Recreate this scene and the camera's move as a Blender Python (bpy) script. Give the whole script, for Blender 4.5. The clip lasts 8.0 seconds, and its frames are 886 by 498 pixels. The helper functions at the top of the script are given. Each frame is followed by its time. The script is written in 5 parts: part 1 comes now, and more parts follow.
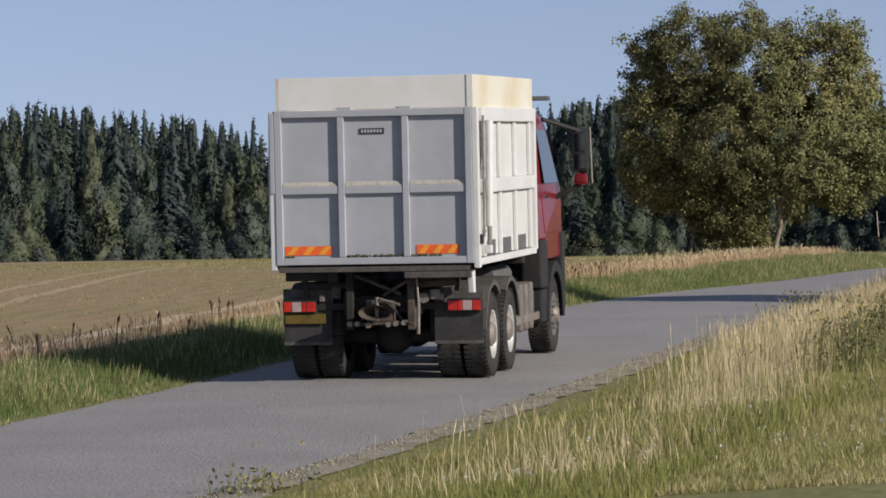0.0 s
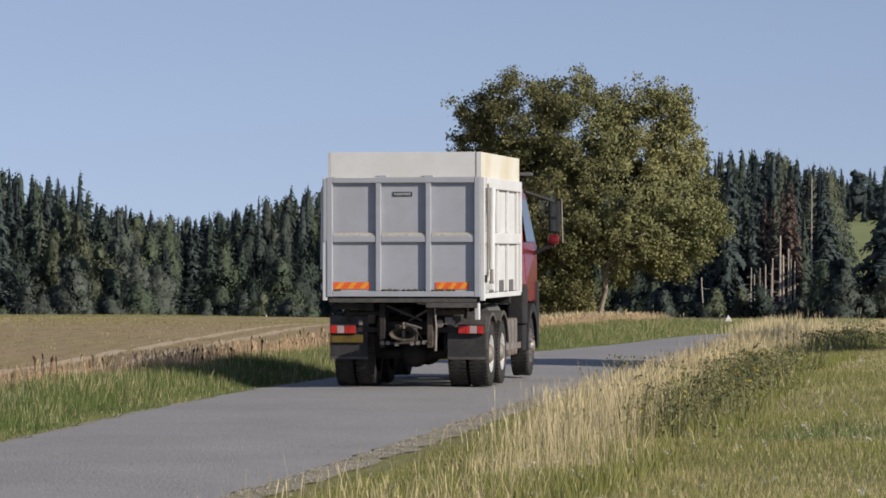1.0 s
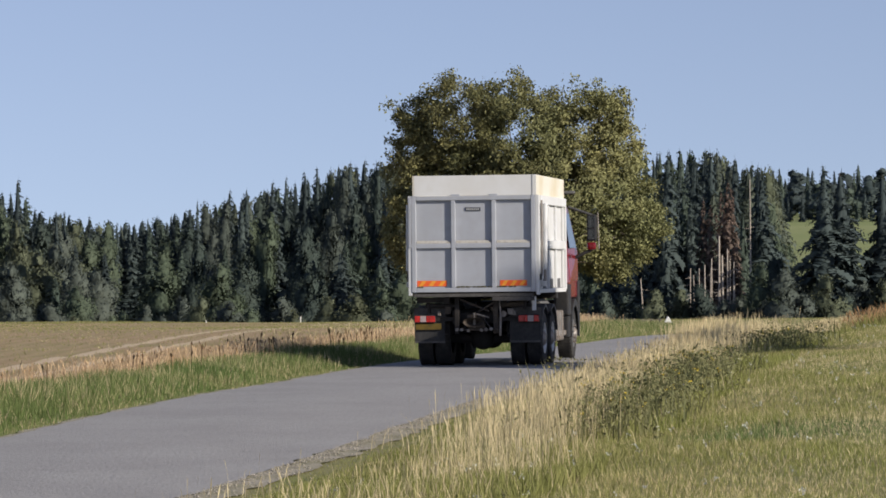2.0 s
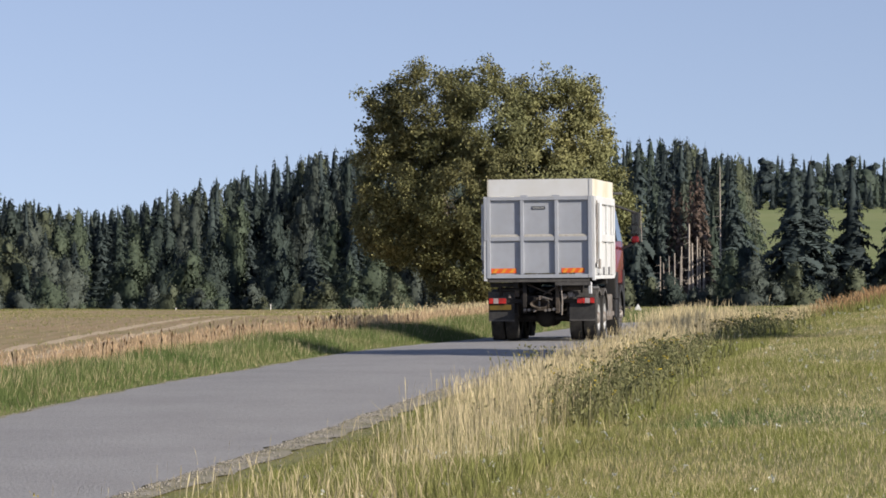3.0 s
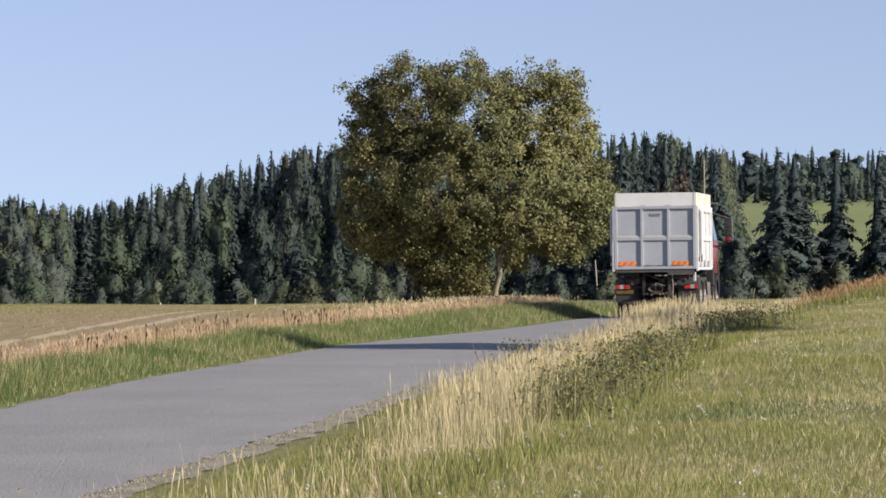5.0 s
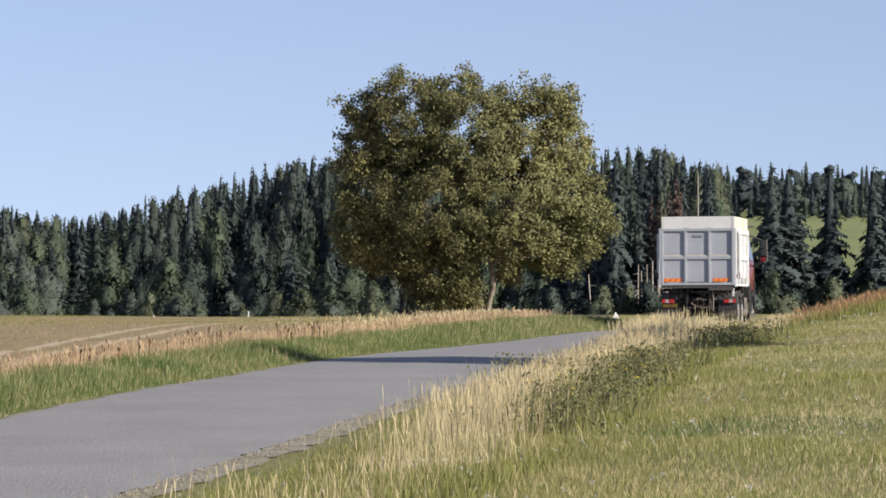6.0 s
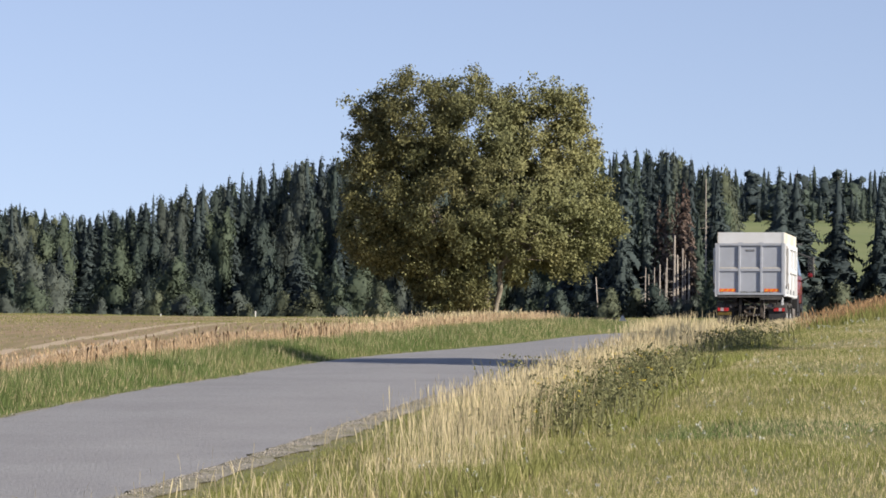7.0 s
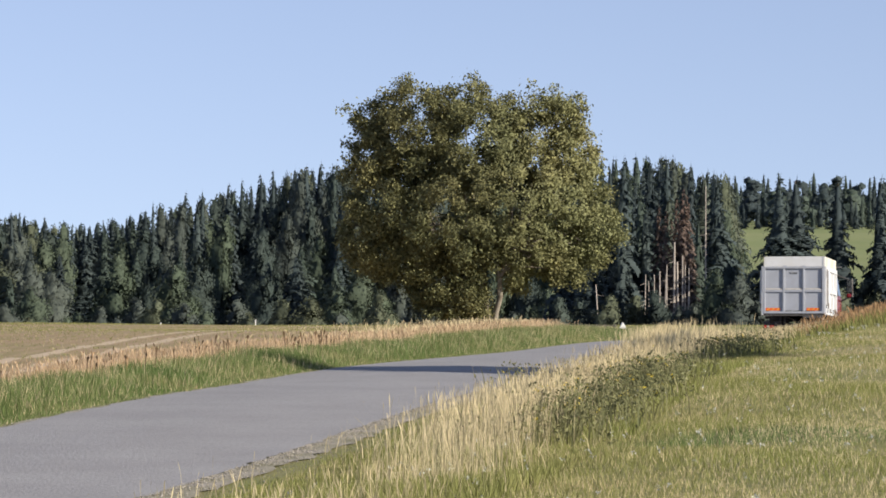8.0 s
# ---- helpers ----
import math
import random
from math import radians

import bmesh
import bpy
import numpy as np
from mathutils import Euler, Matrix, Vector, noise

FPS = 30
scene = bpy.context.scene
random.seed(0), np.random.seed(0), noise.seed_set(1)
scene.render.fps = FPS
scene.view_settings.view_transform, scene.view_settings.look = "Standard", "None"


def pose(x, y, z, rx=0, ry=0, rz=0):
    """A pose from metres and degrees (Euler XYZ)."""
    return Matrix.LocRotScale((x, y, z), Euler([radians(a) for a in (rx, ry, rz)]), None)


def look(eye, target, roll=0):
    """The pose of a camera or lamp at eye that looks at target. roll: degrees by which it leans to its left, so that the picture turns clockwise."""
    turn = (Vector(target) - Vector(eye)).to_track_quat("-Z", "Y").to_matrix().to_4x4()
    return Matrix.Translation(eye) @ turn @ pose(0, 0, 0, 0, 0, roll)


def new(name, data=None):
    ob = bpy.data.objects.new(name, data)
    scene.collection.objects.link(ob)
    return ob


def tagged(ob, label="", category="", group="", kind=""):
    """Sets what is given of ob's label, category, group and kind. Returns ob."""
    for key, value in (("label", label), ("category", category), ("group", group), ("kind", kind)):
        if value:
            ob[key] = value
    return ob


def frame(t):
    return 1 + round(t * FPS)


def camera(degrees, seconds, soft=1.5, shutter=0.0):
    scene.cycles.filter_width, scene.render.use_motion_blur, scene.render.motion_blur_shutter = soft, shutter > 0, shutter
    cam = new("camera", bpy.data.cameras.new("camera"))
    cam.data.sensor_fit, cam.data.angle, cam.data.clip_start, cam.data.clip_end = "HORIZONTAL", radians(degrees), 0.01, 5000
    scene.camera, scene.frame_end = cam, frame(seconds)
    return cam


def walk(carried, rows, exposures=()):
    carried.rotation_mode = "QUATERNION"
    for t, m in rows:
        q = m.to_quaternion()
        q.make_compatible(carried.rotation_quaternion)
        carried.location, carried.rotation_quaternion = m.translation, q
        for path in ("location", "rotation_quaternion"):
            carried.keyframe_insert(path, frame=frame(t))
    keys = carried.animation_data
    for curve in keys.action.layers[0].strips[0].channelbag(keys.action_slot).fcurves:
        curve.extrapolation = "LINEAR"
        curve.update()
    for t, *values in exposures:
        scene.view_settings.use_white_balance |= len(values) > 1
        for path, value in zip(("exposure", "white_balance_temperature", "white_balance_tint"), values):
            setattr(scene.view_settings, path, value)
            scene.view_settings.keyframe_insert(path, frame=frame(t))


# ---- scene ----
# ======== camera: a hand-held long lens, turning only ========
EYE_Z = 1.7
cam = camera(13.75, 8.0, soft=1.7)
TURNS = (
    (0.0, 89.966, 0.888, 4.358), (0.5, 90.211, 0.060, 2.675), (1.0, 90.891, -0.081, 1.640), (1.5, 91.047, 0.295, 1.143),
    (2.0, 90.942, 0.486, 0.702), (3.5, 90.667, 0.345, 0.120), (4.0, 90.606, 0.124, 0.202), (5.5, 90.748, 0.768, -0.076),
    (6.0, 90.861, 0.288, -0.110), (6.5, 90.867, 0.009, -0.064), (7.0, 90.884, -0.180, 0.0), (7.5, 90.902, -0.104, -0.016),
    (8.0, 91.005, 0.0, 0.0),
)
walk(cam, [(t, pose(0, 0, EYE_Z, rx, ry, rz)) for t, rx, ry, rz in TURNS],
     exposures=((0.0, 0.2), (0.5, 0.24), (1.0, 0.3), (1.5, 0.36), (2.0, 0.43), (3.5, 0.6), (5.5, 0.68), (8.0, 0.74)))

# ======== sky and sun ========
SUN_EL, SUN_AZ = 22.0, 121.0          # degrees; azimuth clockwise from the view's +y, so the sun is behind to the right
world = bpy.data.worlds.new("sky")
scene.world = world
world.use_nodes = True
wn = world.node_tree.nodes
sky = wn.new("ShaderNodeTexSky")
sky.sky_type = "NISHITA"
sky.sun_disc = False
sky.sun_elevation = radians(SUN_EL)
sky.sun_rotation = radians(SUN_AZ)
sky.air_density, sky.dust_density, sky.ozone_density = 1.0, 0.2, 2.5
wl = world.node_tree.links
coord = wn.new("ShaderNodeTexCoord")
lift = wn.new("ShaderNodeVectorMath")       # clear dry air: the pale band at the horizon is thin
lift.operation = "ADD"
lift.inputs[1].default_value = (0, 0, 0.13)
tint = wn.new("ShaderNodeHueSaturation")
tint.inputs["Saturation"].default_value = 0.92
wl.new(coord.outputs["Generated"], lift.inputs[0])
wl.new(lift.outputs[0], sky.inputs[0])
wl.new(sky.outputs[0], tint.inputs["Color"])
warm = wn.new("ShaderNodeMix")              # a little late-summer dust in the air
warm.data_type, warm.blend_type = "RGBA", "MULTIPLY"
warm.inputs["Factor"].default_value = 1.0
warm.inputs["B"].default_value = (1.14, 0.97, 1.0, 1)
wl.new(tint.outputs[0], warm.inputs["A"])
wl.new(warm.outputs["Result"], wn["Background"].inputs[0])
wn["Background"].inputs[1].default_value = 0.099
sun_data = bpy.data.lights.new("sun", "SUN")
sun_data.energy, sun_data.angle, sun_data.color = 4.6, radians(0.53), (1.0, 0.93, 0.83)
sun = new("sun", sun_data)
sa, se = radians(SUN_AZ), radians(SUN_EL)
SUN_WAY = Vector((math.sin(sa) * math.cos(se), math.cos(sa) * math.cos(se), math.sin(se)))
sun.matrix_world = look((0, 0, 60), Vector((0, 0, 60)) - SUN_WAY)
# ======== materials ========
def mat(name, base, rough=0.8, metal=0.0, second=None, scale=8.0, fine=60.0, mix=0.5, bump=0.0, third=None, island=0.0, rnd=0.0, spec=0.3):
    """Two-scale procedural surface: base and second mixed by a broad noise, third by a fine one; optional bump and per-piece variation."""
    m = bpy.data.materials.new(name)
    m.use_nodes = True
    nt = m.node_tree
    n, l = nt.nodes, nt.links
    b = n["Principled BSDF"]
    b.inputs["Roughness"].default_value, b.inputs["Metallic"].default_value = rough, metal
    b.inputs["Specular IOR Level"].default_value = spec
    tc = n.new("ShaderNodeTexCoord")
    n1 = n.new("ShaderNodeTexNoise")
    n1.inputs["Scale"].default_value, n1.inputs["Detail"].default_value = scale, 5
    n2 = n.new("ShaderNodeTexNoise")
    n2.inputs["Scale"].default_value, n2.inputs["Detail"].default_value = fine, 4
    l.new(tc.outputs["Object"], n1.inputs["Vector"])
    l.new(tc.outputs["Object"], n2.inputs["Vector"])
    second = second or tuple(c * 0.8 for c in base)
    third = third or tuple(c * 0.7 for c in base)
    r1 = n.new("ShaderNodeMapRange")
    r1.inputs["From Min"].default_value, r1.inputs["From Max"].default_value = 0.5 - 0.2 * mix - 0.05, 0.75 - 0.2 * mix
    l.new(n1.outputs["Fac"], r1.inputs["Value"])
    m1 = n.new("ShaderNodeMix")
    m1.data_type = "RGBA"
    m1.inputs["A"].default_value, m1.inputs["B"].default_value = (*base, 1), (*second, 1)
    l.new(r1.outputs[0], m1.inputs["Factor"])
    r2 = n.new("ShaderNodeMapRange")
    r2.inputs["From Min"].default_value, r2.inputs["From Max"].default_value, r2.inputs["To Max"].default_value = 0.45, 0.75, 0.8
    l.new(n2.outputs["Fac"], r2.inputs["Value"])
    m2 = n.new("ShaderNodeMix")
    m2.data_type = "RGBA"
    m2.inputs["B"].default_value = (*third, 1)
    l.new(m1.outputs["Result"], m2.inputs["A"])
    l.new(r2.outputs[0], m2.inputs["Factor"])
    out = m2.outputs["Result"]
    if island or rnd:
        src = n.new("ShaderNodeNewGeometry").outputs["Random Per Island"] if island else n.new("ShaderNodeObjectInfo").outputs["Random"]
        r3 = n.new("ShaderNodeMapRange")
        k = island or rnd
        r3.inputs["To Min"].default_value, r3.inputs["To Max"].default_value = 1 - k, 1 + k
        l.new(src, r3.inputs["Value"])
        hsv = n.new("ShaderNodeHueSaturation")
        l.new(r3.outputs[0], hsv.inputs["Value"])
        l.new(out, hsv.inputs["Color"])
        out = hsv.outputs[0]
    l.new(out, b.inputs["Base Color"])
    if bump:
        bp = n.new("ShaderNodeBump")
        bp.inputs["Strength"].default_value, bp.inputs["Distance"].default_value = bump, 0.02
        l.new(n2.outputs["Fac"], bp.inputs["Height"])
        l.new(bp.outputs[0], b.inputs["Normal"])
    return m


def leafy(name, base, second, scale=0.4, island=0.35, shine=0.25):
    """Thin leaves or blades: diffuse with some light shining through."""
    m = mat(name, base, 0.7, second=second, scale=scale, fine=scale * 6, island=island, spec=0.15)
    nt = m.node_tree
    n, l = nt.nodes, nt.links
    b = n["Principled BSDF"]
    col = b.inputs["Base Color"].links[0].from_socket
    tr = n.new("ShaderNodeBsdfTranslucent")
    l.new(col, tr.inputs["Color"])
    mx = n.new("ShaderNodeMixShader")
    mx.inputs[0].default_value = shine
    l.new(b.outputs[0], mx.inputs[1])
    l.new(tr.outputs[0], mx.inputs[2])
    l.new(mx.outputs[0], n["Material Output"].inputs[0])
    return m


M_ASPHALT = mat("asphalt", (0.29, 0.275, 0.262), 0.85, second=(0.33, 0.315, 0.30), scale=0.5, fine=30, third=(0.165, 0.157, 0.152), bump=0.8)
M_GRAVEL = mat("gravel", (0.31, 0.275, 0.215), 0.95, second=(0.20, 0.18, 0.095), scale=1.6, fine=30, third=(0.38, 0.345, 0.285), bump=0.8)
M_TURF = mat("turf", (0.17, 0.17, 0.055), 0.95, second=(0.24, 0.21, 0.095), scale=0.5, fine=7, third=(0.12, 0.135, 0.04), bump=0.9)
M_SOIL = mat("field_soil", (0.32, 0.215, 0.115), 0.95, second=(0.25, 0.20, 0.085), scale=0.12, fine=2.0, third=(0.22, 0.145, 0.075), bump=0.8)


def till(m):
    """Tillage lines and two pale wheel tracks that run along the field, in the soil's own colour."""
    n, l = m.node_tree.nodes, m.node_tree.links
    bs = n["Principled BSDF"]
    col = bs.inputs["Base Color"].links[0].from_socket

    def op(kind, a, b=None, c=None):
        q = n.new("ShaderNodeMath")
        q.operation = kind
        for k, v in enumerate((a, b, c)):
            if v is None:
                continue
            if isinstance(v, (int, float)):
                q.inputs[k].default_value = v
            else:
                l.new(v, q.inputs[k])
        return q.outputs[0]

    sep = n.new("ShaderNodeSeparateXYZ")
    l.new(n.new("ShaderNodeTexCoord").outputs["Object"], sep.inputs[0])
    wob = n.new("ShaderNodeTexNoise")
    wob.inputs["Scale"].default_value = 0.15
    across = op("ADD", op("SUBTRACT", sep.outputs[0], op("MULTIPLY", sep.outputs[1], 0.012)), op("MULTIPLY", wob.outputs["Fac"], 1.2))
    lines = op("MULTIPLY", op("ADD", op("SINE", op("MULTIPLY", across, 7.5)), 1.0), 0.5)
    soft = n.new("ShaderNodeMix")
    soft.data_type = "RGBA"
    soft.inputs["B"].default_value = (0.40, 0.29, 0.17, 1)
    l.new(op("MULTIPLY", op("MULTIPLY", lines, wob.outputs["Fac"]), 0.7), soft.inputs["Factor"])
    l.new(col, soft.inputs["A"])
    one = op("LESS_THAN", op("ABSOLUTE", op("ADD", across, 11.75)), 0.24)
    two = op("LESS_THAN", op("ABSOLUTE", op("ADD", across, 10.25)), 0.24)
    pale = n.new("ShaderNodeMix")
    pale.data_type = "RGBA"
    pale.inputs["B"].default_value = (0.52, 0.40, 0.27, 1)
    slant = op("ADD", op("ADD", sep.outputs[0], op("MULTIPLY", sep.outputs[1], 0.088)), op("MULTIPLY", wob.outputs["Fac"], 0.8))
    three = op("LESS_THAN", op("ABSOLUTE", op("ADD", slant, 9.6)), 0.20)
    four = op("LESS_THAN", op("ABSOLUTE", op("ADD", slant, 11.3)), 0.20)
    tracks = op("MAXIMUM", op("MAXIMUM", one, two), op("MULTIPLY", op("MAXIMUM", three, four), 0.6))
    l.new(op("MULTIPLY", tracks, 0.8), pale.inputs["Factor"])
    l.new(soft.outputs["Result"], pale.inputs["A"])
    l.new(pale.outputs["Result"], bs.inputs["Base Color"])


till(M_SOIL)
M_MEADOW = mat("far_meadow", (0.19, 0.22, 0.075), 0.95, second=(0.24, 0.25, 0.10), scale=0.02, fine=0.25, third=(0.18, 0.205, 0.07))
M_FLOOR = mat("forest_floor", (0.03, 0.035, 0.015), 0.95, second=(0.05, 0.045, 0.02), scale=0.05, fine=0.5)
M_GREEN = leafy("green_grass", (0.20, 0.215, 0.058), (0.27, 0.255, 0.095))
M_LUSH = leafy("lush_grass", (0.115, 0.165, 0.05), (0.18, 0.20, 0.075))
M_STRAW = leafy("straw_grass", (0.64, 0.535, 0.32), (0.54, 0.43, 0.245), shine=0.3)
M_CREST = leafy("reddish_straw", (0.60, 0.43, 0.27), (0.50, 0.35, 0.20), shine=0.3)
M_RUST = leafy("rusty_seed_heads", (0.34, 0.20, 0.10), (0.40, 0.27, 0.14))
M_DOCK = leafy("dark_seed_stalks", (0.10, 0.06, 0.035), (0.15, 0.10, 0.05))
M_WEED = leafy("weeds", (0.15, 0.155, 0.068), (0.20, 0.185, 0.085))
M_FLOWER = leafy("yellow_blossoms", (0.55, 0.40, 0.04), (0.45, 0.35, 0.05))
M_PALE = leafy("pale_blossoms", (0.55, 0.55, 0.48), (0.45, 0.45, 0.38))
M_LEAF = leafy("walnut_leaves", (0.168, 0.175, 0.08), (0.24, 0.222, 0.097), scale=0.35, island=0.45)
M_BARK = mat("bark", (0.17, 0.14, 0.10), 0.9, second=(0.24, 0.21, 0.16), scale=3, fine=25, bump=0.8)
# woods' foliage, lightened and blued: distance haze is mixed into these colours
HAZED_SPRUCE_TONES = [leafy("hazed_spruce_needles_" + n, a, b, scale=0.06, island=0.12, shine=0.30) for n, a, b in (("dark", (0.047, 0.063, 0.064), (0.058, 0.075, 0.071)), ("blue", (0.063, 0.084, 0.082), (0.077, 0.098, 0.091)), ("green", (0.077, 0.102, 0.082), (0.091, 0.116, 0.088)), ("olive", (0.102, 0.121, 0.091), (0.116, 0.132, 0.097)))]
HAZED_BROAD_TONES = [leafy("hazed_broadleaf_crowns_" + n, a, b, scale=0.06, island=0.12, shine=0.30) for n, a, b in (("deep", (0.055, 0.074, 0.064), (0.070, 0.089, 0.072)), ("grey", (0.091, 0.108, 0.091), (0.106, 0.122, 0.099)), ("green", (0.084, 0.110, 0.074), (0.103, 0.127, 0.082)), ("yellow", (0.118, 0.134, 0.084), (0.132, 0.144, 0.089)))]
M_DEAD = leafy("dying_spruce_twigs", (0.175, 0.125, 0.10), (0.13, 0.105, 0.085), scale=0.1, island=0.4)
M_SNAG = mat("bare_spruce_stems", (0.46, 0.40, 0.33), 0.9, second=(0.34, 0.29, 0.24), scale=0.4, fine=3)
# ======== land ========
def spline(ks, vs):
    """Smooth curve through (ks, vs), straight beyond the ends."""
    ks, vs = np.array(ks, float), np.array(vs, float)
    g = np.gradient(vs, ks)

    def f(x):
        x = np.asarray(x, float)
        i = np.clip(np.searchsorted(ks, x) - 1, 0, len(ks) - 2)
        h = ks[i + 1] - ks[i]
        t = np.clip((x - ks[i]) / h, 0, 1)
        r = (2 * t**3 - 3 * t**2 + 1) * vs[i] + (t**3 - 2 * t**2 + t) * h * g[i] + (-2 * t**3 + 3 * t**2) * vs[i + 1] + (t**3 - t**2) * h * g[i + 1]
        return r + np.where(x < ks[0], (x - ks[0]) * g[0], 0) + np.where(x > ks[-1], (x - ks[-1]) * g[-1], 0)
    return f


ROAD_HALF = 2.35
road_x = spline((-80, 0, 28, 37, 43.7, 50.7, 56.9, 63.6, 70.4, 80, 89, 95, 105, 114, 125, 138.6, 150, 180, 230, 300, 450, 1600),
                (-15, -11.0, -6.85, -5.28, -4.2, -3.15, -2.2, -1.25, -0.2, 1.25, 2.8, 3.95, 5.75, 7.4, 9.7, 12.4, 15.2, 23, 36, 50, 60, 60))
road_z = spline((-80, 0, 22, 33, 43.7, 50.7, 56.9, 63.6, 70.4, 89, 95, 114, 120, 125, 131.5, 138.6, 144, 160, 200, 300, 1600),
                (-1.2, -0.8, -0.42, -0.18, 0.085, 0.285, 0.425, 0.50, 0.607, 0.696, 0.728, 0.871, 0.856, 0.80, 0.70, 0.476, 0.277, -0.5, -2.5, -6, -6))
field_z = spline((-80, 0, 30, 60, 100, 150, 200, 260, 300, 400, 520, 640, 760, 900, 1100, 1600),
                 (-1.2, -0.6, -0.2, 0.12, 0.55, 1.0, 1.15, 1.18, 0.9, -4, -8, -3, 6, 10, 12, 14))
right_a = spline((-80, 20, 30, 50, 65, 80, 95, 110, 130, 160, 220, 300, 1600),
                 (0.3, 0.3, 0.3, 0.38, 0.45, 0.62, 0.85, 1.0, 1.1, 1.1, 0.9, 0.5, 0.3))


far_hill = spline((0, 700, 850, 1000, 1300, 1500, 1700, 4000), (0, 0, 1.5, 5, 19, 26, 30, 30))


def smooth(a, b, x):
    t = np.clip((np.asarray(x, float) - a) / (b - a), 0, 1)
    return t * t * (3 - 2 * t)


def land_z(x, y):
    """Height of the ground."""
    x, y = np.asarray(x, float), np.asarray(y, float)
    field = field_z(y) - (0.12 + 0.22 * smooth(-31, -15, x)) * smooth(130, 210, y) * (1 - smooth(430, 560, y))
    u = x - road_x(y)
    zr = road_z(y)
    near = 1 - smooth(170, 300, y)
    left = zr - 0.06 + (0.16 + 0.16 * smooth(65, 110, y)) * smooth(2.5, 4.4, -u)
    left = left + (field - left) * smooth(4.6, 9.0, -u)
    right = zr - 0.06 + right_a(y) * (0.35 * smooth(2.6, 5.0, u) * (1 - smooth(70, 95, y)) + (0.65 + 0.35 * smooth(70, 95, y)) * smooth(3.4, 9.0, u))
    far = field + far_hill(y) * smooth(20, 90, x)
    z = np.where(u < 0, left, right)
    z = z * near + far * (1 - near)
    rough = 0.05 * np.sin(x * 0.9 + 1.3 * np.sin(y * 0.31)) * np.sin(y * 0.7 + x * 0.2) * smooth(2.6, 4.5, np.abs(u)) * (1 - smooth(90, 150, y))
    return z + rough


def mesh_obj(name, verts, faces, mats, parent=None, mat_ids=None, smooth_shade=False, normals=None):
    me = bpy.data.meshes.new(name)
    verts = np.asarray(verts, np.float32)
    if normals is not None:
        # every face looks the way its normals lean
        q = verts[faces]
        flip = (np.cross(q[:, 1] - q[:, 0], q[:, 2] - q[:, 0]) * normals[faces].sum(1)).sum(1) < 0
        faces = np.where(flip[:, None], faces[:, ::-1], faces)
    if isinstance(faces, np.ndarray):
        k = faces.shape[1]
        me.vertices.add(len(verts))
        me.vertices.foreach_set("co", verts.ravel())
        me.loops.add(faces.size)
        me.loops.foreach_set("vertex_index", faces.astype(np.int32).ravel())
        me.polygons.add(len(faces))
        me.polygons.foreach_set("loop_start", np.arange(0, faces.size, k, dtype=np.int32))
        me.polygons.foreach_set("loop_total", np.full(len(faces), k, np.int32))
        me.update(calc_edges=True)
    else:
        me.from_pydata([tuple(map(float, v)) for v in verts], [], faces)
    for m in (mats if isinstance(mats, (list, tuple)) else [mats]):
        me.materials.append(m)
    if mat_ids is not None:
        me.polygons.foreach_set("material_index", np.asarray(mat_ids, np.int32))
    if smooth_shade:
        me.polygons.foreach_set("use_smooth", np.ones(len(me.polygons), bool))
    if normals is not None:
        me.polygons.foreach_set("use_smooth", np.ones(len(me.polygons), bool))
        normals = normals / np.maximum(np.linalg.norm(normals, axis=1, keepdims=True), 1e-6)
        me.normals_split_custom_set_from_vertices(normals.astype(np.float32))
    ob = new(name, me)
    ob.parent = parent
    return ob


def grid_faces(nr, nc):
    i = np.arange((nr - 1) * (nc - 1))
    a = (i // (nc - 1)) * nc + i % (nc - 1)
    return np.stack([a, a + 1, a + nc + 1, a + nc], -1)


def build_ground():
    ys = np.concatenate([np.arange(-80, 20, 5), np.arange(20, 160, 0.8), np.arange(160, 320, 4), np.arange(320, 1000, 20), np.arange(1000, 4001, 250)])
    side = np.concatenate([np.arange(0, 12, 0.4), np.arange(12, 40, 2), np.arange(40, 200, 10), np.arange(200, 1601, 100)])
    us = np.concatenate([-side[:0:-1], side])
    Y, U = np.meshgrid(ys, us, indexing="ij")
    X = road_x(Y) + U
    Z = land_z(X, Y)
    f = grid_faces(len(ys), len(us))
    cu, cy, cx = U.ravel()[f].mean(1), Y.ravel()[f].mean(1), X.ravel()[f].mean(1)
    ids = np.where((cu < -5.2) & (cy < 330) & (cx < 5.5), 1, 0)
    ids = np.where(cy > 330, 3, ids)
    ids = np.where((cy > 760) & (cx > 25), 2, ids)
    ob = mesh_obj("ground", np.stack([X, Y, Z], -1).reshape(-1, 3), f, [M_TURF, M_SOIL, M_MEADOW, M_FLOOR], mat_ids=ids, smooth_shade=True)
    tagged(ob, "grassy verges, mown meadow and sparse brown stubble field", "ground", kind="structure")


def ribbon(name, us_fn, ys, material, lift, wob=0.0, seed=1):
    """A strip that lies on the land between two offsets from the road's middle."""
    rng = np.random.default_rng(seed)
    rows = []
    us0 = np.asarray(us_fn)
    for y in ys:
        w = us0 + np.concatenate([[rng.normal(0, wob)], np.zeros(len(us0) - 2), [rng.normal(0, wob)]])
        rows.append(np.stack([road_x(y) + w, np.full(len(w), y), road_z(y) + lift - 0.012 * np.abs(w)], -1))
    v = np.array(rows)
    return mesh_obj(name, v.reshape(-1, 3), grid_faces(len(ys), len(us0)), material, smooth_shade=True)


